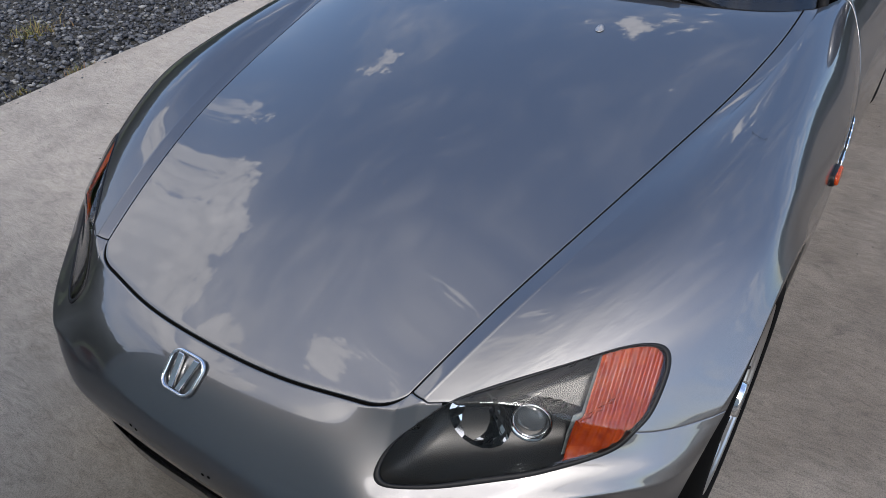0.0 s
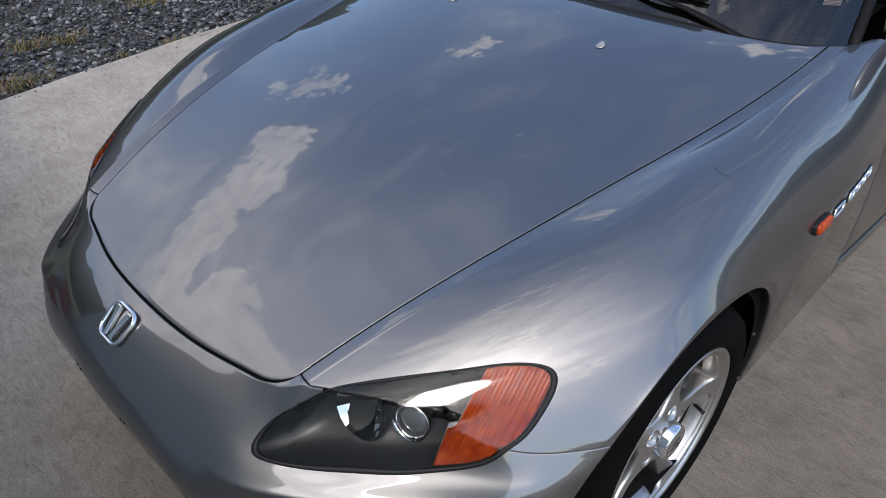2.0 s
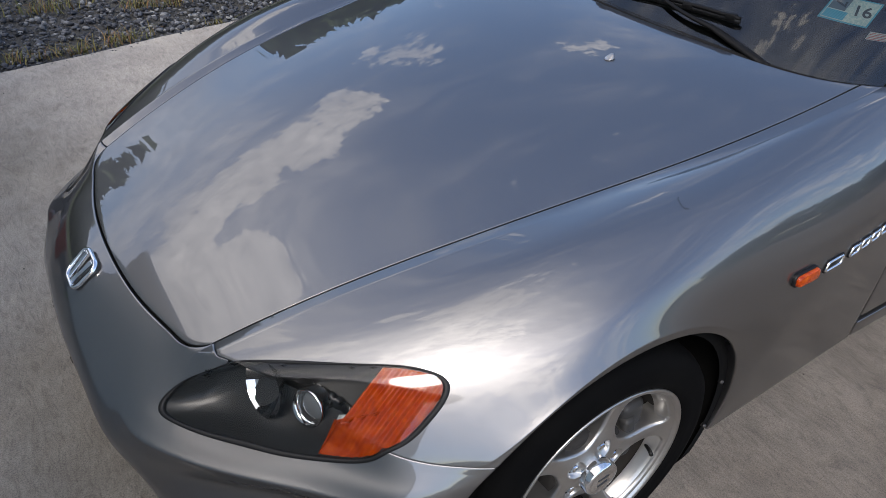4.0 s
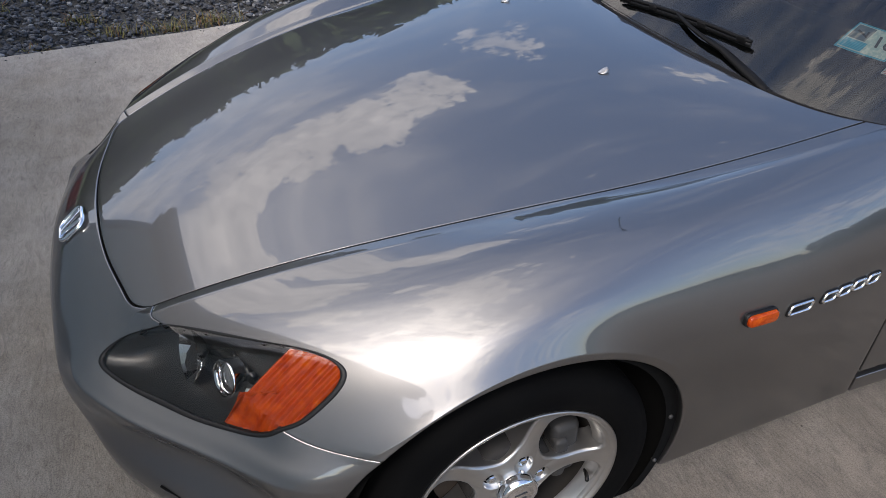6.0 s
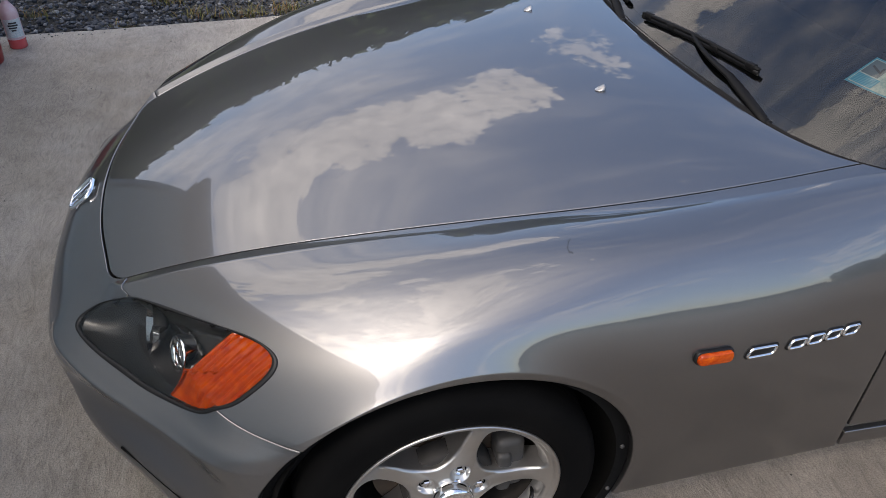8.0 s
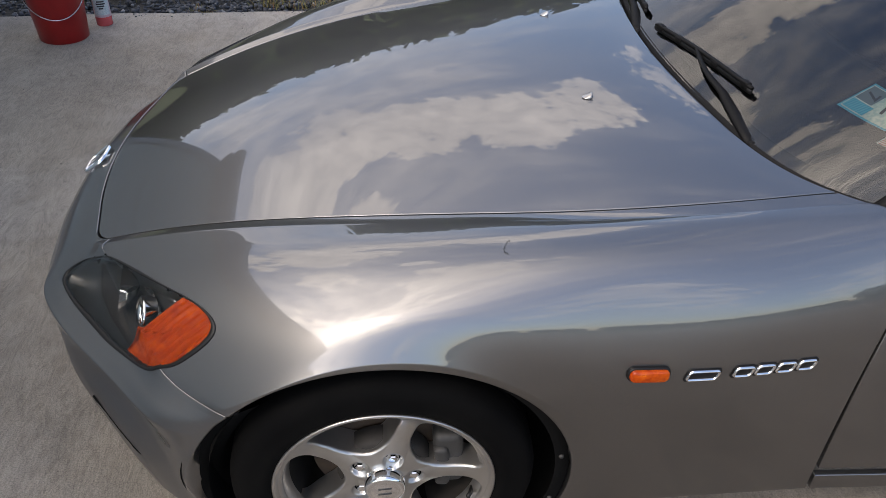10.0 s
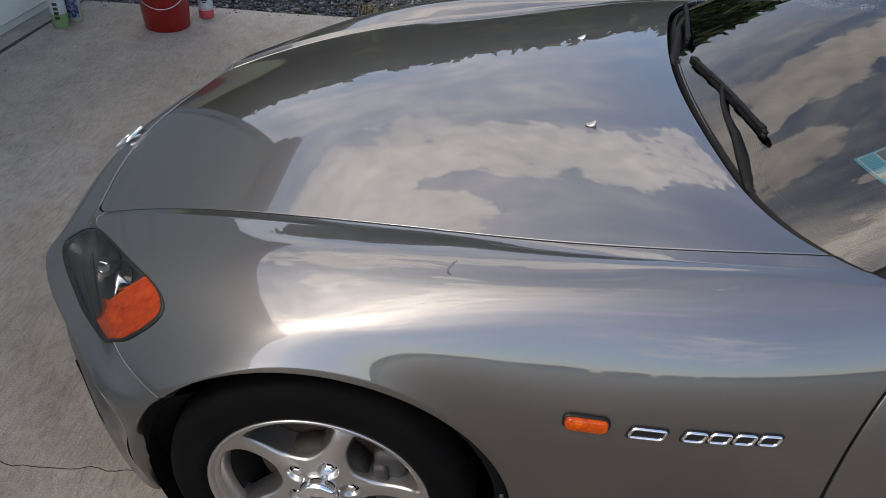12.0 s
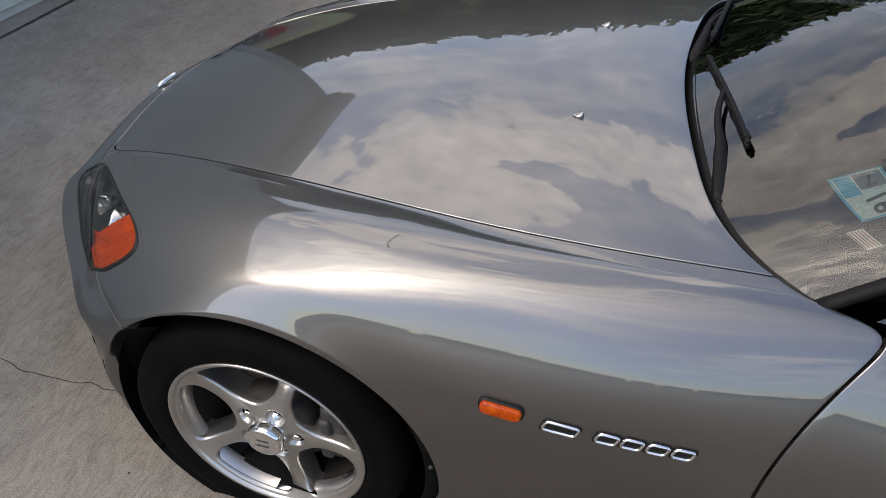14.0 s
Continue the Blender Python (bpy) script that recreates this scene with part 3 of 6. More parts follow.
def skin(s, v):
    """Points and outward normals of the left half at parameters s (along) and v (across), as grids."""
    s, v = np.asarray(s, float), np.asarray(v, float)

    def at(ss, vv):
        X = np.einsum("ljc,ijc->ilc", across(np.abs(vv)), lengthwise(ss))
        X += edge_shift(ss)[:, None] * edge_weight(vv)[None, :, None]
        X[..., 1] += lip_bulge(ss[:, None], vv[None])
        X[..., 2] += fairing(np.repeat(ss, len(vv)), np.tile(vv, len(ss))).reshape(len(ss), len(vv)) + facet(ss[:, None], vv[None])
        X[..., 1] *= -1
        X[:, vv < 0, 1] *= -1
        return X
    P = at(s, v)
    e = 2e-3
    ds = at(np.minimum(s + e, S_END), v) - at(np.maximum(s - e, 0), v)
    dv = at(s, np.minimum(v + e, V_END)) - at(s, v - e)
    N = -np.cross(ds, dv)
    N /= np.linalg.norm(N, axis=-1, keepdims=True) + 1e-12
    return P, N


def skin_at(sv):
    """Points and normals at single (s, v) pairs."""
    sv = np.asarray(sv, float)

    def at(ss, vv):
        X = np.einsum("ijc,ijc->ic", across(np.abs(vv)), lengthwise(ss)) + edge_shift(ss) * edge_weight(vv)[:, None]
        X[:, 1] += lip_bulge(ss, vv)
        X[:, 2] += fairing(ss, vv) + facet(ss, vv)
        X[:, 1] *= np.where(vv < 0, 1, -1)
        return X
    a, c, e = sv[:, 0], sv[:, 1], 2e-3
    ds = at(np.minimum(a + e, S_END), c) - at(np.maximum(a - e, 0), c)
    dv = at(a, np.minimum(c + e, V_END)) - at(a, c - e)
    N = -np.cross(ds, dv)
    return at(a, c), N / (np.linalg.norm(N, axis=-1, keepdims=True) + 1e-12)


SCAN_S, SCAN_V = np.linspace(0, S_END, 200), np.linspace(0, V_END, 130)
SCAN_P, _n = skin(SCAN_S, SCAN_V)


def nearest(points):
    """The (s, v) of the skin nearest to world points on the left half."""
    pts = np.array([tuple(p) for p in points], float)
    sv = []
    for p in pts:
        i, j = np.unravel_index(((SCAN_P - p) ** 2).sum(-1).argmin(), SCAN_P.shape[:2])
        sv.append((SCAN_S[i], SCAN_V[j]))
    sv = np.array(sv)
    for _ in range(6):
        P, _n = skin_at(sv)
        e = 1e-3
        A, B, d = (skin_at(sv + [e, 0])[0] - P) / e, (skin_at(sv + [0, e])[0] - P) / e, pts - P
        aa, bb, ab = (A * A).sum(1), (B * B).sum(1), (A * B).sum(1)
        ad, bd = (A * d).sum(1), (B * d).sum(1)
        det = aa * bb - ab * ab + 1e-12
        sv = np.clip(sv + np.clip(np.stack([(ad * bb - bd * ab) / det, (bd * aa - ad * ab) / det], 1), -0.01, 0.01), [0, -V_END], [S_END, V_END])
    return sv


def turn_in(P, N, steps):
    """Rows that roll a panel's edge (its last row) over and inwards. steps: (outwards, down)."""
    out = P[-1] - P[-2]
    out = out / (np.linalg.norm(out, axis=-1, keepdims=True) + 1e-12)
    return [P[-1] + out * o - N[-1] * d for o, d in steps]


ROLL = ((0.0007, 0.0002), (0.0014, 0.0008), (0.0018, 0.0016), (0.0020, 0.0028), (0.0020, 0.013))


def panel(P, N, lips, keep=None):
    """A mesh from a grid of points with rolled edges. lips: steps for the start and end of rows and of columns (None: open)."""
    n, m = P.shape[:2]
    idx = np.arange(n * m).reshape(n, m)
    verts, faces = [P.reshape(-1, 3)], []
    q = np.stack([idx[:-1, :-1], idx[1:, :-1], idx[1:, 1:], idx[:-1, 1:]], -1)
    q = q.reshape(-1, 4) if keep is None else q[keep]
    faces.append(q)
    count = n * m
    sides = ((P[::-1], N[::-1], idx[0]), (P, N, idx[-1]), (P[:, ::-1].transpose(1, 0, 2), N[:, ::-1].transpose(1, 0, 2), idx[:, 0]), (P.transpose(1, 0, 2), N.transpose(1, 0, 2), idx[:, -1]))
    cells = np.ones((n - 1, m - 1), bool) if keep is None else keep
    for (A, B, edge), lip, flip, cell in zip(sides, lips, (1, 0, 0, 1), (cells[0], cells[-1], cells[:, 0], cells[:, -1])):
        if not lip:
            continue
        last = edge
        for row in turn_in(A, B, lip):
            ids = np.arange(count, count + len(row))
            count += len(row)
            verts.append(row)
            f = np.stack([last[:-1], ids[:-1], ids[1:], last[1:]], -1)
            f = f[cell]
            faces.append(f[:, ::-1] if flip else f)
            last = ids
    return raw_mesh("panel", np.concatenate(verts), np.concatenate(faces))


def inside(poly, pts):
    """Which 2D points lie inside a closed polygon."""
    x, y = pts[..., 0], pts[..., 1]
    r = np.zeros(x.shape, bool)
    for (x0, y0), (x1, y1) in zip(poly, np.roll(poly, -1, axis=0)):
        c = (y0 > y) != (y1 > y)
        r ^= c & (x < (x1 - x0) * (y - y0) / (y1 - y0 + 1e-15) + x0)
    return r


def smooth_ring(ctrl, count=96):
    """A closed Catmull-Rom curve through 2D or 3D points."""
    c = np.asarray(ctrl, float)
    n = len(c)
    u = np.linspace(0, n, count, endpoint=False)
    i = u.astype(int)
    t = (u - i)[:, None]
    a, b, d, e = c[(i - 1) % n], c[i % n], c[(i + 1) % n], c[(i + 2) % n]
    return 0.5 * (2 * b + (d - a) * t + (2 * a - 5 * b + 4 * d - e) * t * t + (3 * b - a - 3 * d + e) * t ** 3)

# ---- the car ----
car = thing("sports_car", "silver grey metallic two-seat sports car parked on concrete", "car")
FLIP = Matrix.Diagonal((1, -1, 1, 1))


def mirrored(me):
    """The same mesh for the other side of the car."""
    c = me.copy()
    c.transform(FLIP)
    c.flip_normals()
    return c


# headlamp outline on the left side of the body, tip first, over the top to the back and home along the lower edge
LAMP_EDGE = [(-0.674, -0.404, 0.490), (-0.662, -0.397, 0.513), (-0.626, -0.407, 0.544), (-0.560, -0.449, 0.580), (-0.490, -0.516, 0.608), (-0.410, -0.594, 0.629),
             (-0.340, -0.652, 0.638), (-0.298, -0.698, 0.634), (-0.298, -0.720, 0.615), (-0.340, -0.728, 0.580), (-0.396, -0.718, 0.538), (-0.443, -0.690, 0.508),
             (-0.512, -0.610, 0.482), (-0.580, -0.530, 0.477), (-0.655, -0.438, 0.477)]
LAMP_SV = smooth_ring(nearest(LAMP_EDGE), 120)
for _ in range(3):
    LAMP_SV = (np.roll(LAMP_SV, 1, 0) + 2 * LAMP_SV + np.roll(LAMP_SV, -1, 0)) / 4
LAMP_MID = LAMP_SV.mean(axis=0)


def keep_outside(s, v, shrink=0.997):
    """Which cells of a grid lie outside the headlamp opening."""
    s, v = (s, v) if s.ndim == 2 else np.meshgrid(s, v, indexing="ij")
    mean = lambda q: (q[1:, 1:] + q[1:, :-1] + q[:-1, 1:] + q[:-1, :-1]) / 4
    c = np.stack([mean(s), mean(np.abs(v))], -1)
    return ~inside(LAMP_MID + (LAMP_SV - LAMP_MID) * shrink, c)


CORNER = (0.085, 0.030)                    # the hood's rounded front corner: across, along


def seam(v):
    """Where the bumper ends: straight across, then round the hood's corner, then home to the headlamp."""
    v = np.abs(v)
    t = np.clip((v - V_GAP + CORNER[0]) / CORNER[0], 0, 1)
    back = np.where(v <= V_GAP, 1 - np.sqrt(1 - t ** 2.4 * 0.998), np.clip(1 - (v - V_GAP) / 0.055, 0, 1))
    return S_SEAM + CORNER[1] * back


def grid(start, stop, v, n):
    """Parameters of a panel whose rows run from start(v) to stop(v), with the points and normals there."""
    if v[0] < 0:                            # both halves: one worked out, the other its mirror image
        ss, vv, P, N = grid(start, stop, v[len(v) // 2:], n)
        other = [np.concatenate([q[:, :0:-1] * k, q], 1) for q, k in ((ss, 1), (vv, -1), (P, np.array([1, -1, 1])), (N, np.array([1, -1, 1])))]
        return other
    f = np.linspace(0, 1, n)[:, None]
    ss = start(v)[None] * (1 - f) + stop(v)[None] * f
    vv = np.broadcast_to(v, ss.shape)
    P, N = skin_at(np.stack([ss.ravel(), vv.ravel()], -1))
    return ss, vv, P.reshape(*ss.shape, 3), N.reshape(*ss.shape, 3)


GAP = 0.0034
ARCH_ROLL = ((0.002, 0.0006), (0.004, 0.003), (0.005, 0.008), (0.005, 0.028))


def both(v):
    return np.concatenate([-v[:0:-1], v])


# bumper cover, both halves in one, with the low air intake left open
v = both(np.linspace(0, V_END, 260))
s, v, P, N = grid(lambda c: 0 * c, lambda c: seam(c) - np.where(np.abs(c) > V_GAP, 0.0020, 0.0035), v, 130)
keep = keep_outside(s, v)
cs, cv = s[1:, 1:], np.abs(v[1:, 1:])
keep &= ~((cs > 0.055) & (cs < 0.165) & (cv < 0.37))
bumper = part("bumper_cover", panel(P, N, (ARCH_ROLL, ROLL, ARCH_ROLL, ARCH_ROLL), keep), PAINT, car)
# hood
v = both(np.concatenate([np.linspace(0, V_GAP - CORNER[0], 60)[:-1], np.linspace(V_GAP - CORNER[0], V_GAP - GAP, 50)]))
s, v, P, N = grid(lambda c: seam(c) + 0.0050, lambda c: S_END - GAP + 0 * c, v, 170)
hood = part("hood", panel(P, N, (ROLL,) * 4), PAINT, car)
# fenders
v = np.concatenate([np.linspace(V_GAP + GAP, V_GAP + 0.06, 36)[:-1], np.linspace(V_GAP + 0.06, V_END, 125)])
s, v, P, N = grid(lambda c: seam(c) + 0.0020, lambda c: S_END - GAP + 0 * c, v, 230)
me = panel(P, N, (ROLL, ROLL, ROLL, ARCH_ROLL), keep_outside(s, v))
fender = part("fender", me, PAINT, car)
part("fender", mirrored(me), PAINT, car)
# dark shell under the gaps
s, v = np.linspace(0.02, S_END - 0.004, 80), both(np.linspace(0, V_END - 0.05, 80))
P, N = skin(s, v)
part("inner_shell", panel(P - N * 0.013, N, (None,) * 4, keep_outside(s, v, 1.04)), DARK, car)


# ---- headlamps ----
def lamp_patch(sv, inset, rings=14, scale=1.0, lift=0.0, dome=0.0):
    """A patch that follows the skin inside an outline: rings from its middle out to the edge. lift, dome: offsets along the normal."""
    mid = sv.mean(axis=0)
    verts, faces, n = [], [], len(sv)
    P0, N0 = skin_at([mid])
    verts.append(P0[0] + N0[0] * (lift + dome) - N0[0] * inset)
    for k in range(1, rings + 1):
        f = k / rings
        P, N = skin_at(mid + (sv - mid) * f * scale)
        verts.extend(P + N * (lift + dome * (1 - f * f)) - N * inset * (1 - f ** 3))
    for j in range(n):
        faces.append((0, 1 + j, 1 + (j + 1) % n))
        for k in range(rings - 1):
            a, b = 1 + k * n, 1 + (k + 1) * n
            faces.append((a + j, b + j, b + (j + 1) % n, a + (j + 1) % n))
    me = raw_mesh("patch", verts, faces)
    if Vector(N0[0]).dot(me.polygons[0].normal) < 0:
        me.flip_normals()
    return me


def lamp_rim(sv, scales):
    """A strip round an outline. scales: (scale, lift) from inside to outside."""
    mid = sv.mean(axis=0)
    n, verts, faces = len(sv), [], []
    d = sv - mid
    unit = d / np.linalg.norm(d, axis=1, keepdims=True)
    for grow, lift in scales:
        P, N = skin_at(sv + unit * grow)
        P = P + N * lift
        for _ in range(4):
            P = (np.roll(P, 1, 0) + P + np.roll(P, -1, 0)) / 3
        verts.extend(P)
    for k in range(len(scales) - 1):
        for j in range(n):
            a, b = k * n, (k + 1) * n
            faces.append((a + j, a + (j + 1) % n, b + (j + 1) % n, b + j))
    return raw_mesh("rim", verts, faces)


def place_on_skin(p, lift=0.0):
    """A pose on the skin near a point: z out of the surface, y upwards along it."""
    P, N = skin_at(nearest([p]))
    z = Vector(N[0])
    x = Vector((0, 0, 1)).cross(z).normalized()
    y = z.cross(x)
    m = Matrix((x, y, z)).transposed().to_4x4()
    m.translation = Vector(P[0]) + z * lift
    return m


# amber part: the lamp's rear third, cut by a line that leans back
CUT_TOP, CUT_FOOT = (-0.374, -0.628, 0.634), (-0.491, -0.632, 0.498)
cut_a, cut_b = nearest([CUT_TOP, CUT_FOOT])
(_pa, _pb), (_na, _nb) = skin_at([cut_a, cut_b])
over = np.cross(_pb - _pa, _na + _nb)                    # points out of the amber part's side
over *= np.sign((np.array([-0.31, -0.71, 0.62]) - _pa) @ over)
LAMP_P, _n = skin_at(LAMP_SV)
is_amber = (LAMP_P - _pa) @ over > 0
start = int(np.argmax(is_amber & ~np.roll(is_amber, 1)))
amber_ring = np.roll(LAMP_SV, -start, axis=0)[:is_amber.sum()]
(_pa, _pb), _n = skin_at([amber_ring[-1], amber_ring[0]])
line = nearest(np.linspace(_pa, _pb, 22)[1:-1])
amber_ring = np.vstack([amber_ring, line])
mid = amber_ring.mean(axis=0)
amber_ring = mid + (amber_ring - mid) * 0.955
lens_me = lamp_patch(LAMP_SV, 0.0, 14, 0.99, 0.0015, 0.004)
bowl_me = lamp_patch(LAMP_SV, 0.055, 14, 1.0, -0.004)
rim_me = lamp_rim(LAMP_SV, ((-0.0055, -0.004), (-0.0045, 0.0024), (-0.001, 0.0030), (0.0030, 0.0026), (0.0045, 0.0012), (0.0048, -0.006)))
amber_fine = np.concatenate([np.linspace(p, q, 3)[:-1] for p, q in zip(amber_ring, np.roll(amber_ring, -1, 0))])
amber_me = lamp_patch(amber_fine, 0.0, 60, 1.0, -0.0045, 0.001)
_n = np.array([v.normal[:] for v in amber_me.vertices])
_d = (np.array([v.co[:] for v in amber_me.vertices]) - _pa) @ over / np.linalg.norm(over)
_d = np.abs((_d / 0.0135) % 1.0 - 0.5) * 2               # ribs that run along the cut
for vtx, t, nn in zip(amber_me.vertices, _d, _n):
    vtx.co -= Vector(nn) * 0.0048 * t ** 1.4
amber_back = lamp_patch(amber_ring, 0.0, 4, 0.99, -0.020)
for turn in (0, 1):
    f = mirrored if turn else (lambda m: m)
    lamp = part("headlamp", f(bowl_me) if turn else bowl_me, BEZEL, car, "black-bezel headlamp with clear lens")
    lens = part("lens", f(lens_me) if turn else lens_me, LENS, lamp, "clear lens")
    lens.visible_shadow = False
    part("gasket", f(rim_me) if turn else rim_me, RUBBER, lamp, "black rubber edge")
    part("turn_signal", f(amber_me) if turn else amber_me, AMBER, lamp, "ribbed amber lens")
    part("amber_backing", f(amber_back) if turn else amber_back, STICKWHITE, lamp)
    # projector with a chrome ring, and the high-beam reflector beside it
    for name, at, aim in (("projector", (-0.474, -0.566, 0.530), (-0.80, -0.32, 0.28)), ("reflector", (-0.530, -0.500, 0.548), (-0.90, -0.15, 0.25))):
        at = Vector(at) - Vector(aim) * 0.010
        m = look(at, at - Vector(aim))              # local z looks out along aim
        bm = bmesh.new()
        if name == "projector":
            lathe(bm, ((0.036, -0.02), (0.036, 0.003), (0.0345, 0.007), (0.0325, 0.008), (0.0268, -0.001), (0.0255, -0.012)), 40, m)
            part("projector_ring", f(sharpen(part_mesh(bm))) if turn else part_mesh(bm), CHROME, lamp, "chrome projector ring")
            bm = bmesh.new()
            lathe(bm, [(0.0262 * math.sin(a), -0.012 + 0.012 * math.cos(a)) for a in np.linspace(1.57, 0.02, 8)], 32, m)
            part("projector_lens", f(part_mesh(bm)) if turn else part_mesh(bm), Mat("projector_glass", (0.10, 0.11, 0.12), 0.02, 0.0, coat_weight=1.0).m if not turn else bpy.data.materials["projector_glass"], lamp)
        else:
            lathe(bm, [(0.004 + 0.050 * k / 5, -0.034 + 0.034 * (k / 5) ** 2) for k in range(6)], 18, m)
            part("high_beam_reflector", f(part_mesh(bm)) if turn else part_mesh(bm), MIRROR, lamp, "faceted chrome reflector", smooth=False)

# ---- wheels ----
HUB = Vector((-0.001, -0.816, 0.2955))
AXLE = Matrix(((1, 0, 0, 0), (0, 0, -1, 0), (0, 1, 0, 0), (0, 0, 0, 1)))   # local z points out of the car's left side


def spoke_mesh():
    """A fifth of the wheel's face: one spoke that flares into rim and hub, with rounded edges round the windows and a sunk lug seat."""
    mid, cols = 0.146, 110
    ca, sa = math.cos(radians(36)), math.sin(radians(36))
    phi = -np.linspace(0, math.pi, cols)
    way = np.stack([np.cos(phi), np.sin(phi)], -1)

    def turned(p):
        return np.stack([p[..., 0] * ca - p[..., 1] * sa, p[..., 0] * sa + p[..., 1] * ca], -1)

    def soft_max(p, q, k):
        h = np.clip(0.5 + 0.5 * (p - q) / k, 0, 1)
        return q + (p - q) * h + k * h * (1 - h)

    def window(p):
        """Below 0 inside the opening between two spokes."""
        q = turned(p)
        r = np.hypot(q[..., 0], q[..., 1])
        half = 0.0182 + 0.013 * np.clip((0.125 - r) / 0.05, 0, 1) ** 1.5 + 0.006 * np.clip((r - 0.15) / 0.04, 0, 1) ** 2
        return soft_max(soft_max(r - 0.194, 0.078 - p[..., 0], 0.012), half - q[..., 1], 0.020)
    lo, hi = np.zeros(cols), np.full(cols, 0.12)
    for _ in range(40):
        t = (lo + hi) / 2
        inn = window(np.array([mid, 0]) + way * t[:, None]) < 0
        lo, hi = np.where(inn, t, lo), np.where(inn, hi, t)
    t_in = lo
    t_out = np.full(cols, 1.0)
    for rad in (0.2045, 0.030):
        b, c = mid * way[:, 0], mid * mid - rad * rad
        disc = b * b - c
        for sign in (-1, 1):
            root = np.where(disc > 0, -b + sign * np.sqrt(np.maximum(disc, 0)), 9)
            t_out = np.where((root > 0.001) & (root < t_out), root, t_out)
    dy = way[:, 0] * sa + way[:, 1] * ca
    root = np.where(dy < -1e-6, -mid * sa / np.minimum(dy, -1e-6), 9)
    t_out = np.minimum(t_out, root)
    rnd = np.minimum(0.0045, (t_out - t_in) * 0.6)
    rows = [(t_out + (t_in + rnd - t_out) * f, 0 * phi) for f in np.linspace(0, 1, 22)]
    rows += [(t_in + rnd * (1 - math.sin(a)), 0.0065 * (1 - math.cos(a)) + 0 * phi) for a in np.linspace(0.2, 1.5, 7)]
    rows += [(t_in - 0.0015 * f, 0.0065 + 0.048 * f + 0 * phi) for f in np.linspace(0.1, 1, 6)]
    V = []
    for t, drop in rows:
        q = turned(np.array([mid, 0]) + way * t[:, None])
        r = np.hypot(q[:, 0], q[:, 1])
        q[:, 1] = np.maximum(q[:, 1], 0)
        z = -0.012 - 0.012 * np.sin(np.clip((r - 0.050) / 0.150, 0, 1) * math.pi) + 0.009 * np.clip((r - 0.16) / 0.045, 0, 1) ** 2
        z = z - 0.004 * (np.clip(q[:, 1] / 0.022, 0, 1) ** 2) * np.clip((0.185 - r) / 0.03, 0, 1)
        hollow = np.clip((0.0205 - np.hypot(q[:, 0] - 0.0572, q[:, 1])) / 0.006, 0, 1)
        z = z - 0.012 * hollow * hollow * (3 - 2 * hollow)
        V.append(np.column_stack([q, z - drop]))
    V = np.array(V)
    n = len(rows)
    idx = np.arange(n * cols).reshape(n, cols)
    q = np.stack([idx[:-1, :-1], idx[:-1, 1:], idx[1:, 1:], idx[1:, :-1]], -1).reshape(-1, 4)
    V = V.reshape(-1, 3)
    me = raw_mesh("spoke", np.concatenate([V, V * np.array([1, -1, 1])]), np.concatenate([q, q[:, ::-1] + len(V)]))
    b = bmesh.new()
    b.from_mesh(me)
    bmesh.ops.remove_doubles(b, verts=b.verts, dist=1e-6)
    if sum(f.normal.z for f in b.faces) < 0:
        bmesh.ops.reverse_faces(b, faces=b.faces)
    b.to_mesh(me)
    b.free()
    return me


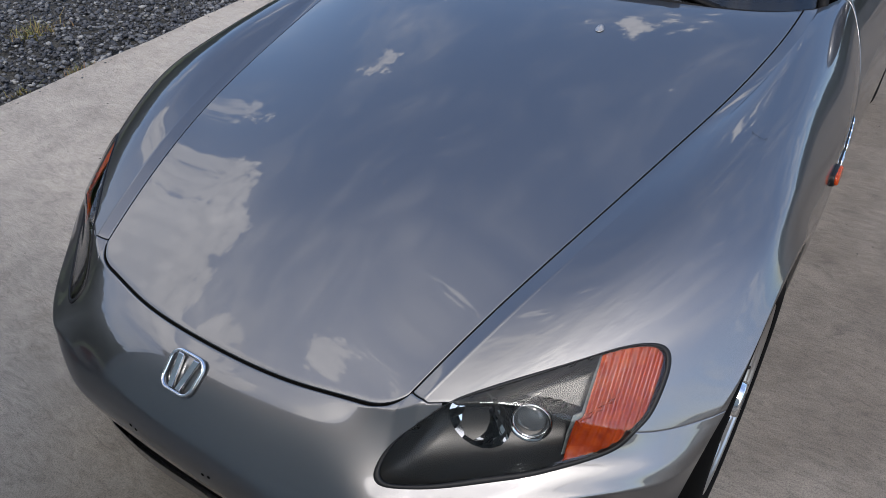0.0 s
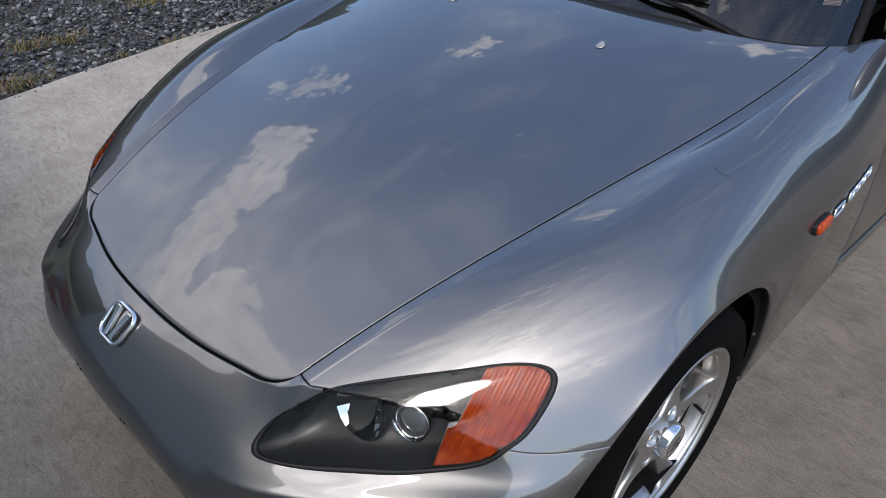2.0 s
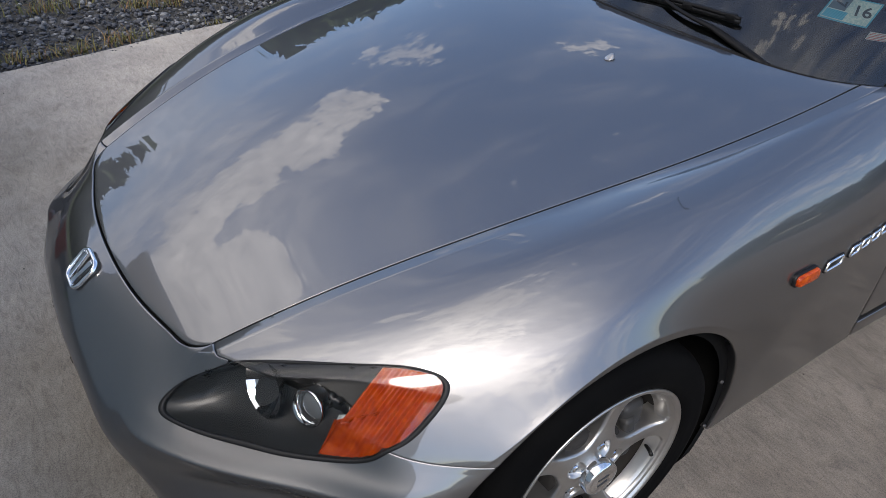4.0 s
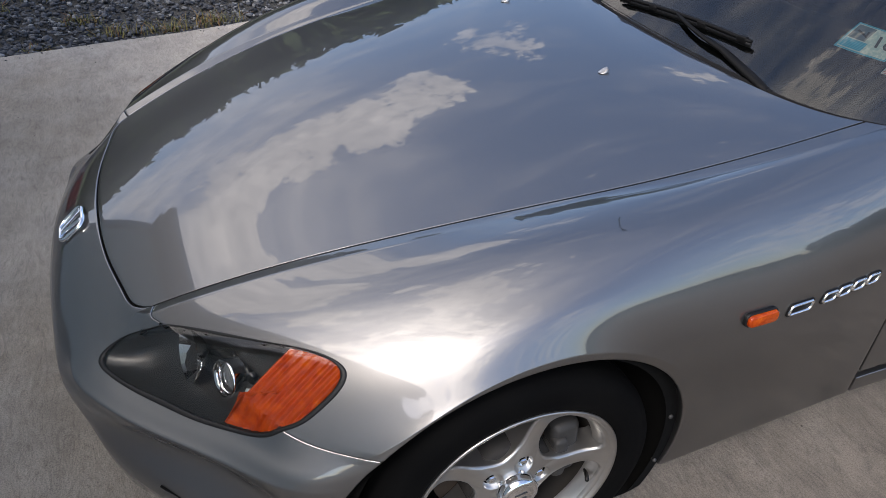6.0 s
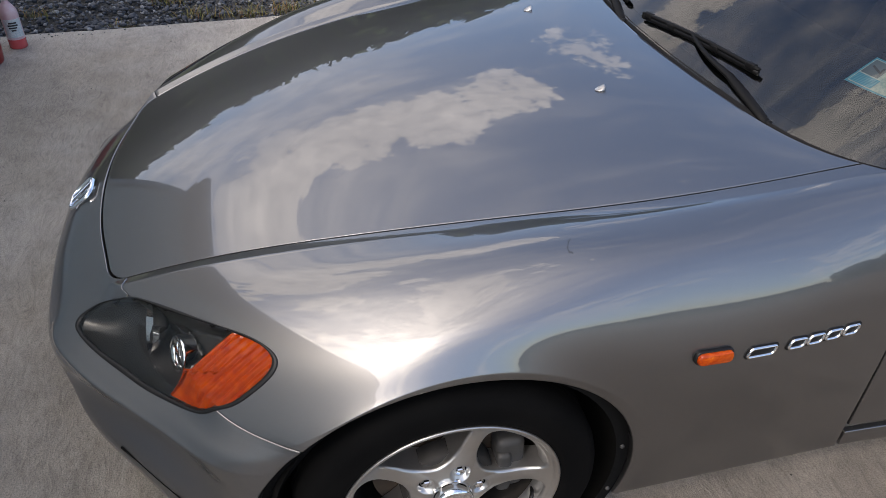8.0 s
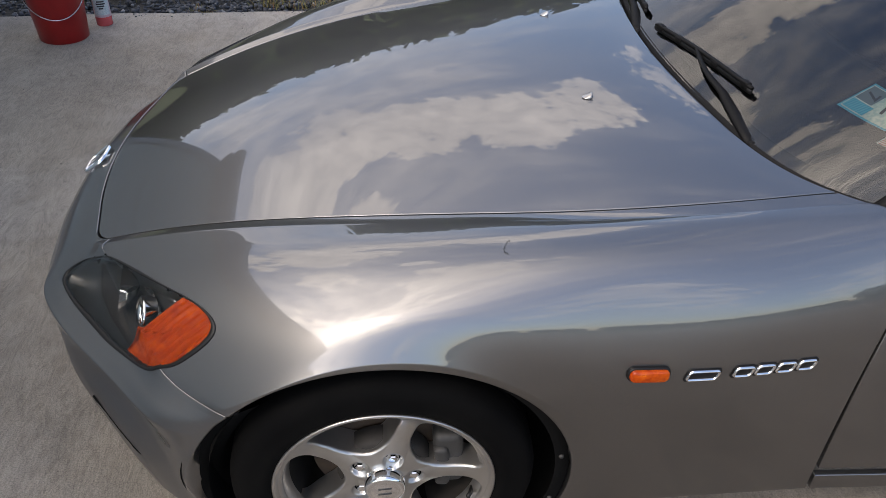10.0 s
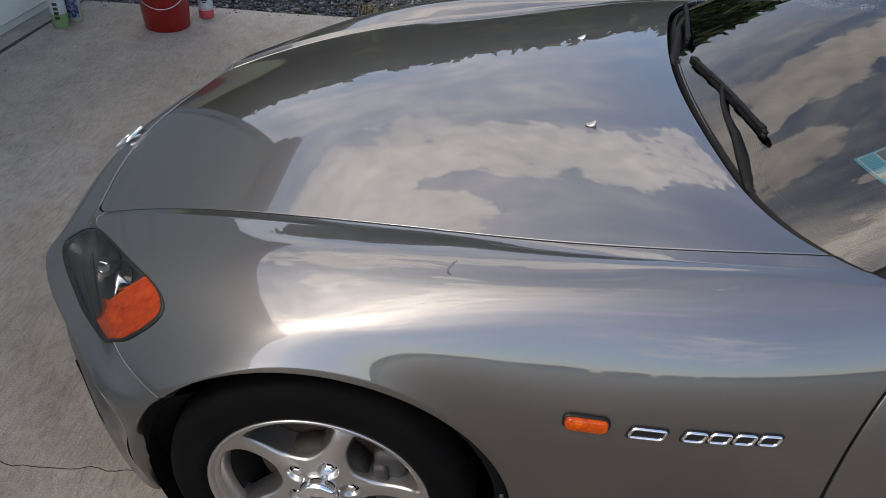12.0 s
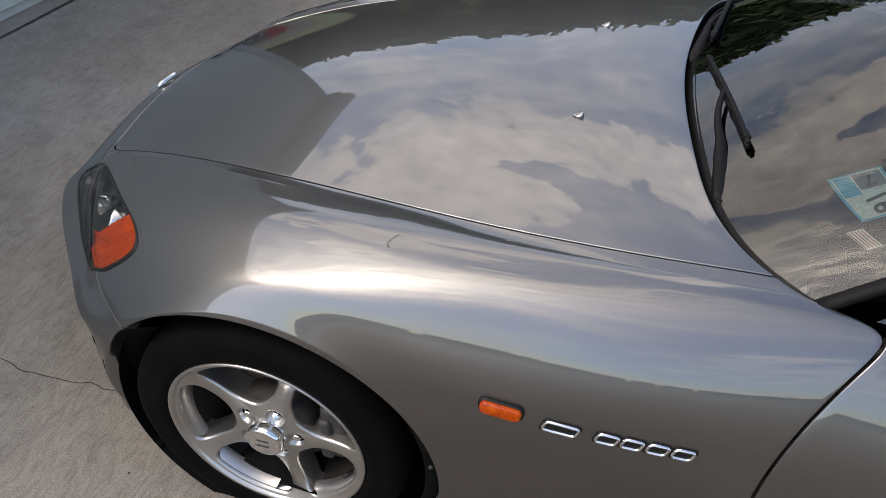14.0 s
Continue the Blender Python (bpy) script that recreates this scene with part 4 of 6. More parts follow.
def build_wheel(name, at, m, label):
    w = tagged(new(name), label)
    w.parent = car
    base = Matrix.Translation(at) @ m

    def put(nm, bm, mat, lab="", parent=w, sharp=0):
        me = part_mesh(bm)
        me.transform(base)
        if base.determinant() < 0:
            me.flip_normals()
        if sharp:
            sharpen(me, sharp)
        return part(nm, me, mat, parent, lab)
    bm = bmesh.new()
    prof = [(0.207, -0.012), (0.213, -0.002), (0.222, 0.004), (0.236, 0.0085), (0.240, 0.0065), (0.256, 0.0095), (0.272, 0.006), (0.284, -0.002), (0.290, -0.013), (0.2935, -0.024)]
    for h0 in (-0.03, -0.062, -0.095, -0.128, -0.160):
        prof += [(0.2950, h0), (0.2955, h0 - 0.022), (0.287, h0 - 0.024), (0.287, h0 - 0.029)]
    prof += [(0.2950, -0.192), (0.288, -0.205), (0.255, -0.214), (0.207, -0.20)]
    lathe(bm, prof, 96)
    put("tyre", bm, TYRE, "black road tyre", sharp=50)
    bm = bmesh.new()
    lathe(bm, ((0.207, -0.014), (0.2135, -0.004), (0.2145, 0.0015), (0.2125, 0.0035), (0.2085, 0.0030), (0.2050, 0.000), (0.2010, -0.006), (0.194, -0.014), (0.188, -0.024), (0.185, -0.042)), 96)
    put("rim", bm, ALLOY, "machined alloy rim")
    bm = bmesh.new()
    lathe(bm, ((0.1935, -0.040), (0.191, -0.055), (0.188, -0.10), (0.186, -0.20)), 96)
    put("rim_barrel", bm, DUSTY, "brake-dusted inner barrel")
    spoke_me = spoke_mesh()
    for k in range(5):
        me = spoke_me.copy()
        me.transform(base @ Matrix.Rotation(radians(2 + 72 * k), 4, "Z"))
        if base.determinant() < 0:
            me.flip_normals()
        part("spoke", me, ALLOY, w)
    bm = bmesh.new()
    lathe(bm, ((0.040, -0.030), (0.080, -0.034), (0.092, -0.042), (0.094, -0.075)), 60)
    put("hub", bm, DUSTY)
    bm = bmesh.new()
    lathe(bm, ((0.0, 0.0110), (0.026, 0.0105), (0.0305, 0.0092), (0.0320, 0.0105), (0.0360, 0.0100), (0.0390, 0.0060), (0.0400, -0.020)), 48)
    hubcap = put("centre_cap", bm, CHROME, "polished round centre cap")
    bm = bmesh.new()
    for dy in (-0.008, 0.008):
        box(bm, 0.026, 0.0040, 0.0016, pose(0, dy, 0.0112, 0, 0, 6), 0.0006, 1)
    put("cap_mark", bm, INK, "plain dark bars", hubcap)
    for k in range(5):
        a = radians(2 + 72 * k)
        mm = Matrix.Translation((0.0572 * math.cos(a), 0.0572 * math.sin(a), -0.031))
        # dark disc paints the shade inside the lug hollow
        bm = bmesh.new()
        lathe(bm, ((0.0150, -0.003), (0.0145, 0.0035), (0.0120, 0.0040), (0.0105, 0.002), (0.0, 0.002)), 28, mm)
        put("lug_seat", bm, DARK)
        bm = bmesh.new()
        r = lathe(bm, ((0.0095, -0.006), (0.0095, 0.0085), (0.0080, 0.0105), (0.0050, 0.0110), (0.0, 0.0110)), 6, mm)
        put("lug_nut", bm, CHROME, "chrome lug nut", sharp=25)
    bm = bmesh.new()
    tube(bm, [(0.178, -0.062, -0.035), (0.172, -0.060, -0.018), (0.166, -0.058, -0.008)], [0.004, 0.0045, 0.0045])
    put("valve", bm, RUBBER, "black valve stem")
    bm = bmesh.new()
    lathe(bm, ((0.07, -0.05), (0.075, -0.078), (0.085, -0.083), (0.142, -0.084), (0.142, -0.106), (0.08, -0.108)), 64)
    put("brake_disc", bm, RUST, "rusty brake disc", sharp=40)
    bm = bmesh.new()
    box(bm, 0.060, 0.15, 0.055, pose(0.128, 0.012, -0.072, 0, 0, 4), 0.016, 4)
    box(bm, 0.030, 0.055, 0.030, pose(0.112, 0.030, -0.050, 0, 0, 8), 0.010, 3)
    box(bm, 0.030, 0.050, 0.028, pose(0.118, -0.035, -0.050, 0, 0, -6), 0.010, 3)
    put("brake_caliper", bm, IRON, "grey cast brake caliper")
    return w


build_wheel("front_wheel", HUB, AXLE, "five-spoke silver alloy wheel with black tyre")
build_wheel("front_wheel", HUB * Vector((1, -1, 1)), FLIP @ AXLE, "five-spoke silver alloy wheel with black tyre")
REAR = Vector((2.40, -0.800, 0.2955))
build_wheel("rear_wheel", REAR, AXLE, "five-spoke silver alloy wheel with black tyre")
build_wheel("rear_wheel", REAR * Vector((1, -1, 1)), FLIP @ AXLE, "five-spoke silver alloy wheel with black tyre")

# wheel-house liners: a dark drum behind each front wheel with a flange that shows along the back of the arch
for turn in (0, 1):
    m = Matrix.Translation((ARCH[0], -0.80, ARCH[1])) @ AXLE
    bm = bmesh.new()
    lathe(bm, ((0.318, 0.006), (0.345, 0.004), (0.348, -0.02), (0.345, -0.34), (0.0, -0.34)), 64, m)
    for vtx in bm.verts:
        vtx.co.z = max(vtx.co.z, 0.13)
        if vtx.co.x < 0 and math.hypot(vtx.co.x - ARCH[0], vtx.co.z - ARCH[1]) < 0.33 and vtx.co.y < -0.79:
            vtx.co = Vector((ARCH[0], vtx.co.y, ARCH[1])) + (vtx.co - Vector((ARCH[0], vtx.co.y, ARCH[1]))).normalized() * 0.345
    me = part_mesh(bm)
    liner = part("wheel_house_liner", mirrored(me) if turn else me, DARK, car, "black plastic wheel-house liner")
    for a in (10, -14):
        bm = bmesh.new()
        lathe(bm, ((0.0, 0.010), (0.004, 0.009), (0.005, 0.006), (0.005, 0.0)), 14, m @ Matrix.Translation((0.330 * math.cos(radians(a)), 0.330 * math.sin(radians(a)), 0)))
        me = part_mesh(bm)
        part("liner_screw", mirrored(me) if turn else me, IRON, liner)

# black splash panel that closes the arch's front behind the bumper's end
edge = spline_matrix(np.arange(6.0), np.linspace(0, 5, 24)) @ ARCH_FRONT
verts = [q for x, h, z in edge for q in ((x - 0.012, -h + 0.010, z - 0.004), (x + 0.020, -h + 0.016, z - 0.010), (x + 0.055, -h + 0.040, z - 0.016), (x + 0.075, -h + 0.14, z - 0.020))]
me = raw_mesh("splash", verts, [(4 * i + j, 4 * i + j + 1, 4 * i + j + 5, 4 * i + j + 4) for i in range(23) for j in range(3)])
for turn in (0, 1):
    part("splash_panel", mirrored(me) if turn else me, DARK, car, "black splash panel in the wheel arch")

# ---- nose emblem, washer jets, side markers, badges ----
m = place_on_skin((-0.704, 0.0, 0.531), 0.002)


def rounded_outline(w, h, r, n=6, taper=0.0):
    """A rounded rectangle, counter-clockwise, slightly narrower below if tapered."""
    out = []
    for cx, cy, a0 in ((1, 1, 0), (-1, 1, 90), (-1, -1, 180), (1, -1, 270)):
        for k in range(n + 1):
            a = radians(a0 + 90 * k / n)
            x, y = cx * (w / 2 - r) + r * math.cos(a), cy * (h / 2 - r) + r * math.sin(a)
            out.append((x * (1 + taper * y / h), y))
    return out


def frame_bar(bm, outline, width, depth, m):
    """A closed bar of rounded section that follows an outline."""
    c = [Vector((x, y, 0)) for x, y in outline]
    n, rings = len(c), []
    for k in range(n):
        d = (c[(k + 1) % n] - c[k - 1]).normalized()
        side = d.cross(Vector((0, 0, 1)))
        rings.append([bm.verts.new(m @ (c[k] + side * width / 2 * math.cos(a) + Vector((0, 0, depth * max(0, math.sin(a)))))) for a in np.linspace(0, math.pi, 7)])
    for k in range(n):
        a, b = rings[k], rings[(k + 1) % n]
        for j in range(6):
            bm.faces.new((a[j], a[j + 1], b[j + 1], b[j]))


def plate(bm, outline, depth, m, bevel=0.002):
    """A raised plate with a soft edge on an outline."""
    loops = []
    mid = Vector((sum(p[0] for p in outline) / len(outline), sum(p[1] for p in outline) / len(outline), 0))
    for grow, z in ((0, 0), (0, depth - bevel), (bevel * 0.3, depth - bevel * 0.3), (bevel, depth)):
        loops.append([bm.verts.new(m @ (Vector((x, y, z)) + (mid - Vector((x, y, 0))).normalized() * grow)) for x, y in outline])
    for a, b in zip(loops, loops[1:]):
        for k in range(len(a)):
            bm.faces.new((a[k], a[(k + 1) % len(a)], b[(k + 1) % len(a)], b[k]))
    bm.faces.new(loops[-1])


def bent(me, m_flat):
    """Wraps a mesh drawn in a flat pose on to the skin: each vertex keeps its height over it."""
    inv = m_flat.inverted()
    loc = [inv @ v.co for v in me.vertices]
    flat = [m_flat @ Vector((p.x, p.y, 0)) for p in loc]
    P, N = skin_at(nearest(flat))
    for vtx, p, q, nn in zip(me.vertices, loc, P, N):
        vtx.co = Vector(q) + Vector(nn) * p.z
    return me


bm = bmesh.new()
frame_bar(bm, rounded_outline(0.076, 0.069, 0.019, 8, 0.12), 0.0075, 0.007, m)
emblem = part("emblem", part_mesh(bm), CHROME, car, "chrome rounded emblem frame")
for sx in (-1, 1):
    bm = bmesh.new()
    plate(bm, [(sx * 0.009 - 0.0055, -0.030), (sx * 0.009 + 0.0055, -0.030), (sx * 0.020 + 0.0065, 0.030), (sx * 0.020 - 0.0065, 0.030)], 0.006, m)
    part("emblem_bar", part_mesh(bm), CHROME, emblem, smooth=False)

for y in (-0.245, 0.245):
    P, N = skin_at(nearest([(0.441, -abs(y), 0.84)]))
    at = Vector((P[0][0], math.copysign(abs(P[0][1]), y), P[0][2]))
    bm = bmesh.new()
    bmesh.ops.create_uvsphere(bm, u_segments=20, v_segments=12, radius=1.0, matrix=Matrix.Translation(at + Vector((0.002, 0, 0.003))) @ pose(0, 0, 0, 0, -12, 0) @ Matrix.Diagonal((0.014, 0.0105, 0.009, 1)))
    for vtx in bm.verts:                        # a wedge: low at the front, blunt at the back
        d = vtx.co.x - at.x
        vtx.co.z = at.z + (vtx.co.z - at.z) * min(1.0, max(0.12, 0.55 + d / 0.022))
        vtx.co.x = min(vtx.co.x, at.x + 0.009)
    jet = part("washer_jet", part_mesh(bm), WIRE, car, "small bright metal washer jet")
    bm = bmesh.new()
    lathe(bm, ((0.0, 0.0), (0.003, 0.0), (0.003, -0.004)), 10, Matrix.Translation(at + Vector((0.0094, 0, 0.005))) @ pose(0, 0, 0, 0, 90, 0))
    part("nozzle_hole", part_mesh(bm), DARK, jet)

for turn in (0, 1):
    f = mirrored if turn else (lambda q: q)
    m = place_on_skin((0.445, -0.822, 0.615), 0.0)
    bm = bmesh.new()
    plate(bm, rounded_outline(0.076, 0.029, 0.012), 0.007, m, 0.003)
    marker = part("side_marker", f(bent(part_mesh(bm), m)), RUBBER, car, "black-edged amber side marker")
    bm = bmesh.new()
    plate(bm, rounded_outline(0.069, 0.023, 0.0095), 0.014, m, 0.005)
    part("marker_lens", f(bent(part_mesh(bm), m)), AMBER, marker, "amber plastic lens")
    # five plain slanted chrome shapes stand for the model badge; their dark edges paint its shadow
    for k, (bx, bw) in enumerate(((0.543, 0.058), (0.616, 0.036), (0.655, 0.034), (0.694, 0.034), (0.733, 0.034))):
        m = place_on_skin((bx, -0.822, 0.607 + 0.05 * (bx - 0.54)), 0.0)
        slant = 0.30
        bm = bmesh.new()
        o = [(x + slant * y, y) for x, y in rounded_outline(bw + 0.004, 0.0265, 0.007)]
        plate(bm, o, 0.003, m, 0.001)
        badge = part("badge_plate", f(bent(part_mesh(bm), m)), RUBBER, car, "slanted chrome badge shape on dark base for its shadow")
        bm = bmesh.new()
        frame_bar(bm, [(x + slant * y, y) for x, y in rounded_outline(bw - 0.004, 0.0185, 0.006)], 0.0062, 0.006, m)
        part("badge_bar", f(bent(part_mesh(bm), m)), CHROME, badge)

# stone chips in the paint of the near fender, and plugs in the bumper
bm = bmesh.new()
m = place_on_skin((0.208, -0.692, 0.78), 0.0004)
for k in range(14):
    a = k / 13
    bmesh.ops.create_circle(bm, cap_ends=True, segments=7, radius=0.0007 + 0.0006 * random.random(),
                            matrix=m @ Matrix.Translation((-0.010 + 0.020 * a ** 2 + 0.002 * random.random(), 0.012 - 0.026 * min(1, a * 1.4) + 0.002 * random.random(), 0)))
part("paint_chips", part_mesh(bm), INK, fender)
for y, z in ((0.105, 0.402), (0.090, 0.400), (-0.090, 0.400), (-0.105, 0.402)):
    P, N = skin_at(nearest([(-0.75, -abs(y), z)]))
    nn = Vector((N[0][0], math.copysign(N[0][1], y) * (1 if N[0][1] else 0), N[0][2]))
    at = Vector((P[0][0], math.copysign(abs(P[0][1]), y), P[0][2]))
    bm = bmesh.new()
    lathe(bm, ((0.0, 0.0012), (0.003, 0.001), (0.0038, 0.0)), 12, Matrix.Translation(at) @ Vector((0, 0, 1)).rotation_difference(nn).to_matrix().to_4x4())
    part("bumper_plug", part_mesh(bm), DARK, bumper)

for turn in (0, 1):
    # dark slot at the corner of the lower intake
    P, N = skin_at(nearest([Vector((-0.622, -0.553, 0.280)).lerp(Vector((-0.498, -0.684, 0.246)), t) for t in np.linspace(0, 1, 16)]))
    bm = bmesh.new()
    tube(bm, [Vector(p) - Vector(q) * 0.0008 for p, q in zip(P, N)], [0.0045, 0.0045, 0.0035, 0.003] + [0.0022] * 9 + [0.003, 0.0026, 0.0015], 8, 0.6)
    me = part_mesh(bm)
    part("intake_slot", mirrored(me) if turn else me, DARK, bumper, "dark slot at the lower intake")

# ---- cowl, windscreen, wipers ----
HOOD_END, _n = skin(np.array([S_END]), np.linspace(0, V_KNOT[5], 60))
HOOD_END = HOOD_END[0]                     # hood's and fender's rear edge, middle to corner


def rear_edge(h):
    """x and z of the rear edge of hood and fender at half width h."""
    return np.interp(h, -HOOD_END[:, 1], HOOD_END[:, 0]), np.interp(h, -HOOD_END[:, 1], HOOD_END[:, 2])


def glass_point(f, g):
    """The windscreen: f across (-1 to 1), g up (0 to 1)."""
    h0, h1 = 0.665 * f, 0.545 * f
    x0, z0 = rear_edge(abs(h0))
    x0, z0 = x0 + 0.018, z0 - 0.003 - 0.006 * abs(f)
    x1, z1 = 1.235 + 0.125 * f * f, 1.165 - 0.035 * f * f
    b = 0.016 * math.sin(math.pi * g)
    return Vector((x0 + (x1 - x0) * g - b * 0.5, -(h0 + (h1 - h0) * g), z0 + (z1 - z0) * g + b))


def glass_grid(f0, f1, g0, g1, n, k, lift=0.0):
    verts = []
    for g in np.linspace(g0, g1, k):
        for f in np.linspace(f0, f1, n):
            p = glass_point(f, g)
            if lift:
                nrm = (glass_point(f, g + 0.01) - p).cross(glass_point(f + 0.01, g) - p).normalized()
                p = p + nrm * (lift if nrm.z > 0 else -lift)
            verts.append(p)
    faces = [(i * n + j, (i + 1) * n + j, (i + 1) * n + j + 1, i * n + j + 1) for i in range(k - 1) for j in range(n - 1)]
    me = raw_mesh("g", verts, faces)
    if me.polygons[0].normal.z < 0:
        me.flip_normals()
    return me


screen = part("windscreen", glass_grid(-1, 1, 0, 1, 61, 31), GLASS, car, "raked clear windscreen")
screen.visible_shadow = False
part("ceramic_edge", glass_grid(-1, 1, 0.0, 0.05, 61, 3, -0.003), PLASTIC, screen, "black band along the glass")
for f0, f1 in ((-1, -0.94), (0.94, 1)):
    part("ceramic_edge", glass_grid(f0, f1, 0.05, 1, 3, 20, -0.003), PLASTIC, screen)
# cowl: a black trough between hood and glass
rows = []
for f in np.linspace(-1, 1, 81):
    h = 0.665 * f
    x0, z0 = rear_edge(abs(h))
    g = glass_point(f, 0.0)
    rows.append([Vector((x0 - 0.02, -h, z0 - 0.030)), Vector((x0 + 0.004, -h, z0 - 0.027)), Vector((x0 + 0.009, -h, z0 - 0.022)), Vector((x0 + 0.012, -h, z0 - 0.012)), Vector((x0 + 0.015, -h, z0 - 0.008)), g + Vector((0.004, 0, 0.0032))])
k = len(rows[0])
me = raw_mesh("cowl", [p for r in rows for p in r], [(i * k + j, (i + 1) * k + j, (i + 1) * k + j + 1, i * k + j + 1) for i in range(80) for j in range(k - 1)])
part("cowl_panel", me, COWL, car, "black plastic cowl panel")


def on_glass(x, y, lift):
    """The point of the windscreen over a place in plan."""
    f, g = y / -0.6, 0.05
    for _ in range(40):
        p = glass_point(f, g)
        g = min(max(g + (x - p.x) / 0.6, 0.0), 1.0)
        f = min(max(f + (p.y - y) / 0.62, -1), 1)
    return glass_point(f, g) + Vector((-0.45 * lift, 0, 0.89 * lift))


def wiper(tip, heel, pivot):
    w = tagged(new("wiper"), "black windscreen wiper")
    w.parent = car
    a, b = on_glass(*tip, 0.010), on_glass(*heel, 0.010)
    p = Vector(pivot)
    joint = a.lerp(b, 0.46) + Vector((0, 0, 0.014))
    bm = bmesh.new()
    pts = [a.lerp(b, t) + Vector((0, 0, 0.004 * math.sin(math.pi * t))) for t in np.linspace(0, 1, 12)]
    tube(bm, pts, 0.0045, 6, 1.6)
    part("rubber_blade", part_mesh(bm), RUBBER, w)
    bm = bmesh.new()
    pts = [a.lerp(b, t) + Vector((0, 0, 0.007 + 0.006 * math.sin(math.pi * t))) for t in np.linspace(0.0, 1, 14)]
    tube(bm, pts, [0.004] + [0.0062] * 12 + [0.005], 8, 0.75)
    carrier = part("blade_carrier", part_mesh(bm), PLASTIC, w)
    for t in (0.06, 0.28, 0.66, 0.94):
        bm = bmesh.new()
        q = a.lerp(b, t)
        d = (b - a).normalized()
        box(bm, 0.026, 0.014, 0.014, Matrix.Translation(q + Vector((0, 0, 0.007))) @ Vector((1, 0, 0)).rotation_difference(d).to_matrix().to_4x4(), 0.003, 2)
        part("blade_clip", part_mesh(bm), PLASTIC, carrier)
    bm = bmesh.new()
    bend = p.lerp(joint, 0.45) + Vector((-0.006, 0.006, 0.010))
    pts = [p.lerp(bend, t) for t in np.linspace(0, 1, 6)] + [bend.lerp(joint, t) + Vector((-0.010 * math.sin(math.pi * t), 0, 0)) for t in np.linspace(0.15, 1, 8)]
    tube(bm, pts, [0.013, 0.014, 0.0135, 0.013, 0.012, 0.010, 0.009, 0.008, 0.007, 0.0065, 0.006, 0.006, 0.0055, 0.005], 10, 0.6)
    part("wiper_arm", part_mesh(bm), PLASTIC, w, "satin black wiper arm")
    bm = bmesh.new()
    lathe(bm, ((0.0, 0.009), (0.006, 0.008), (0.009, 0.005), (0.010, 0.0), (0.011, -0.02)), 24, Matrix.Translation(p))
    part("pivot_cap", part_mesh(bm), PLASTIC, w)


wiper((0.684, 0.058), (0.752, -0.340), (0.716, -0.456, 0.844))
wiper((0.748, 0.560), (0.693, 0.170), (0.656, 0.110, 0.848))

# inspection sticker on the glass, low on the driver's side
f0, g0 = 0.715, 0.252


def sticker(name, a0, a1, b0, b1, mat, depth, parent=None, lab=""):
    return part(name, glass_grid(f0 + a0, f0 + a1, g0 + b0, g0 + b1, 4, 4, depth + 0.0010), mat, parent, lab)


st = sticker("inspection_sticker", 0.0, 0.150, 0.0, 0.118, STICKER, -0.0045)
tagged(st, "blue and white dated sticker on the windscreen", "sticker")
sticker("sticker_field", 0.005, 0.145, 0.006, 0.112, STICKWHITE, -0.0041, st)
sticker("sticker_field", 0.008, 0.062, 0.050, 0.109, SLATE, -0.0037, st)
sticker("sticker_field", 0.008, 0.075, 0.009, 0.046, STICKER, -0.0037, st)
st2 = sticker("registration_sticker", 0.165, 0.215, -0.046, -0.010, STICKWHITE, -0.0045)
tagged(st2, "small white and red striped sticker on the windscreen", "sticker")
for k in range(5):
    sticker("red_stripe", 0.167, 0.213, -0.0445 + 0.0068 * k, -0.0415 + 0.0068 * k, STICKRED, -0.0041, st2)


def lettering(name, body, size, f, g, turn, mat, parent):
    """Built-in lettering laid on the windscreen."""
    c = bpy.data.curves.new(name, "FONT")
    c.body, c.size, c.align_x, c.align_y, c.extrude, c.offset = body, size, "CENTER", "CENTER", 0.0002, 0.0006
    tmp = new(name, c)
    me = bpy.data.meshes.new_from_object(tmp.evaluated_get(bpy.context.evaluated_depsgraph_get()))
    bpy.data.objects.remove(tmp)
    p = glass_point(f, g)
    up = (glass_point(f, g + 0.01) - p).normalized()
    acr = (glass_point(f + 0.01, g) - p).normalized()
    z = acr.cross(up).normalized()
    up = z.cross(acr)
    q = Matrix((acr, up, z)).transposed().to_4x4()
    q.translation = p - z * 0.0024
    me.transform(q @ pose(0, 0, 0, 0, 0, turn))
    me.materials.clear()
    return part(name, me, mat, parent, smooth=False)


lettering("month_number", "7", 0.034, f0 + 0.035, g0 + 0.079, -90, INK, st)
lettering("year_number", "16", 0.042, f0 + 0.110, g0 + 0.062, 0, INK, st)

# ---- door, quarter, deck, soft top, cabin ----
v = np.linspace(V_KNOT[5] + 0.012, V_END, 70)
F, FN = skin(np.array([S_END]), v)
F = F[0] + np.array([GAP + 0.0015, 0, 0])


def side_panel(x0s, x1, n, bulge):
    """Carries the fender's rear section backwards from x0s (per row) to x1."""
    P = np.zeros((n, len(F), 3))
    for i, t in enumerate(np.linspace(0, 1, n)):
        P[i] = F
        P[i, :, 0] = x0s + (x1 - x0s) * t
        P[i, :, 1] -= bulge * math.sin(math.pi * t * 0.5)
    ds, dv = np.gradient(P, axis=0), np.gradient(P, axis=1)
    N = -np.cross(ds, dv)
    return P, N / (np.linalg.norm(N, axis=-1, keepdims=True) + 1e-12)


P, N = side_panel(F[:, 0], 1.760, 60, 0.014)
low = int(np.argmin(np.abs(F[:, 2] - 0.258)))
door_me = panel(P[:, :low], N[:, :low], (ROLL,) * 4)
sill_me = panel(P[:, low + 1:], N[:, low + 1:], (ROLL, ROLL, ROLL, ARCH_ROLL))
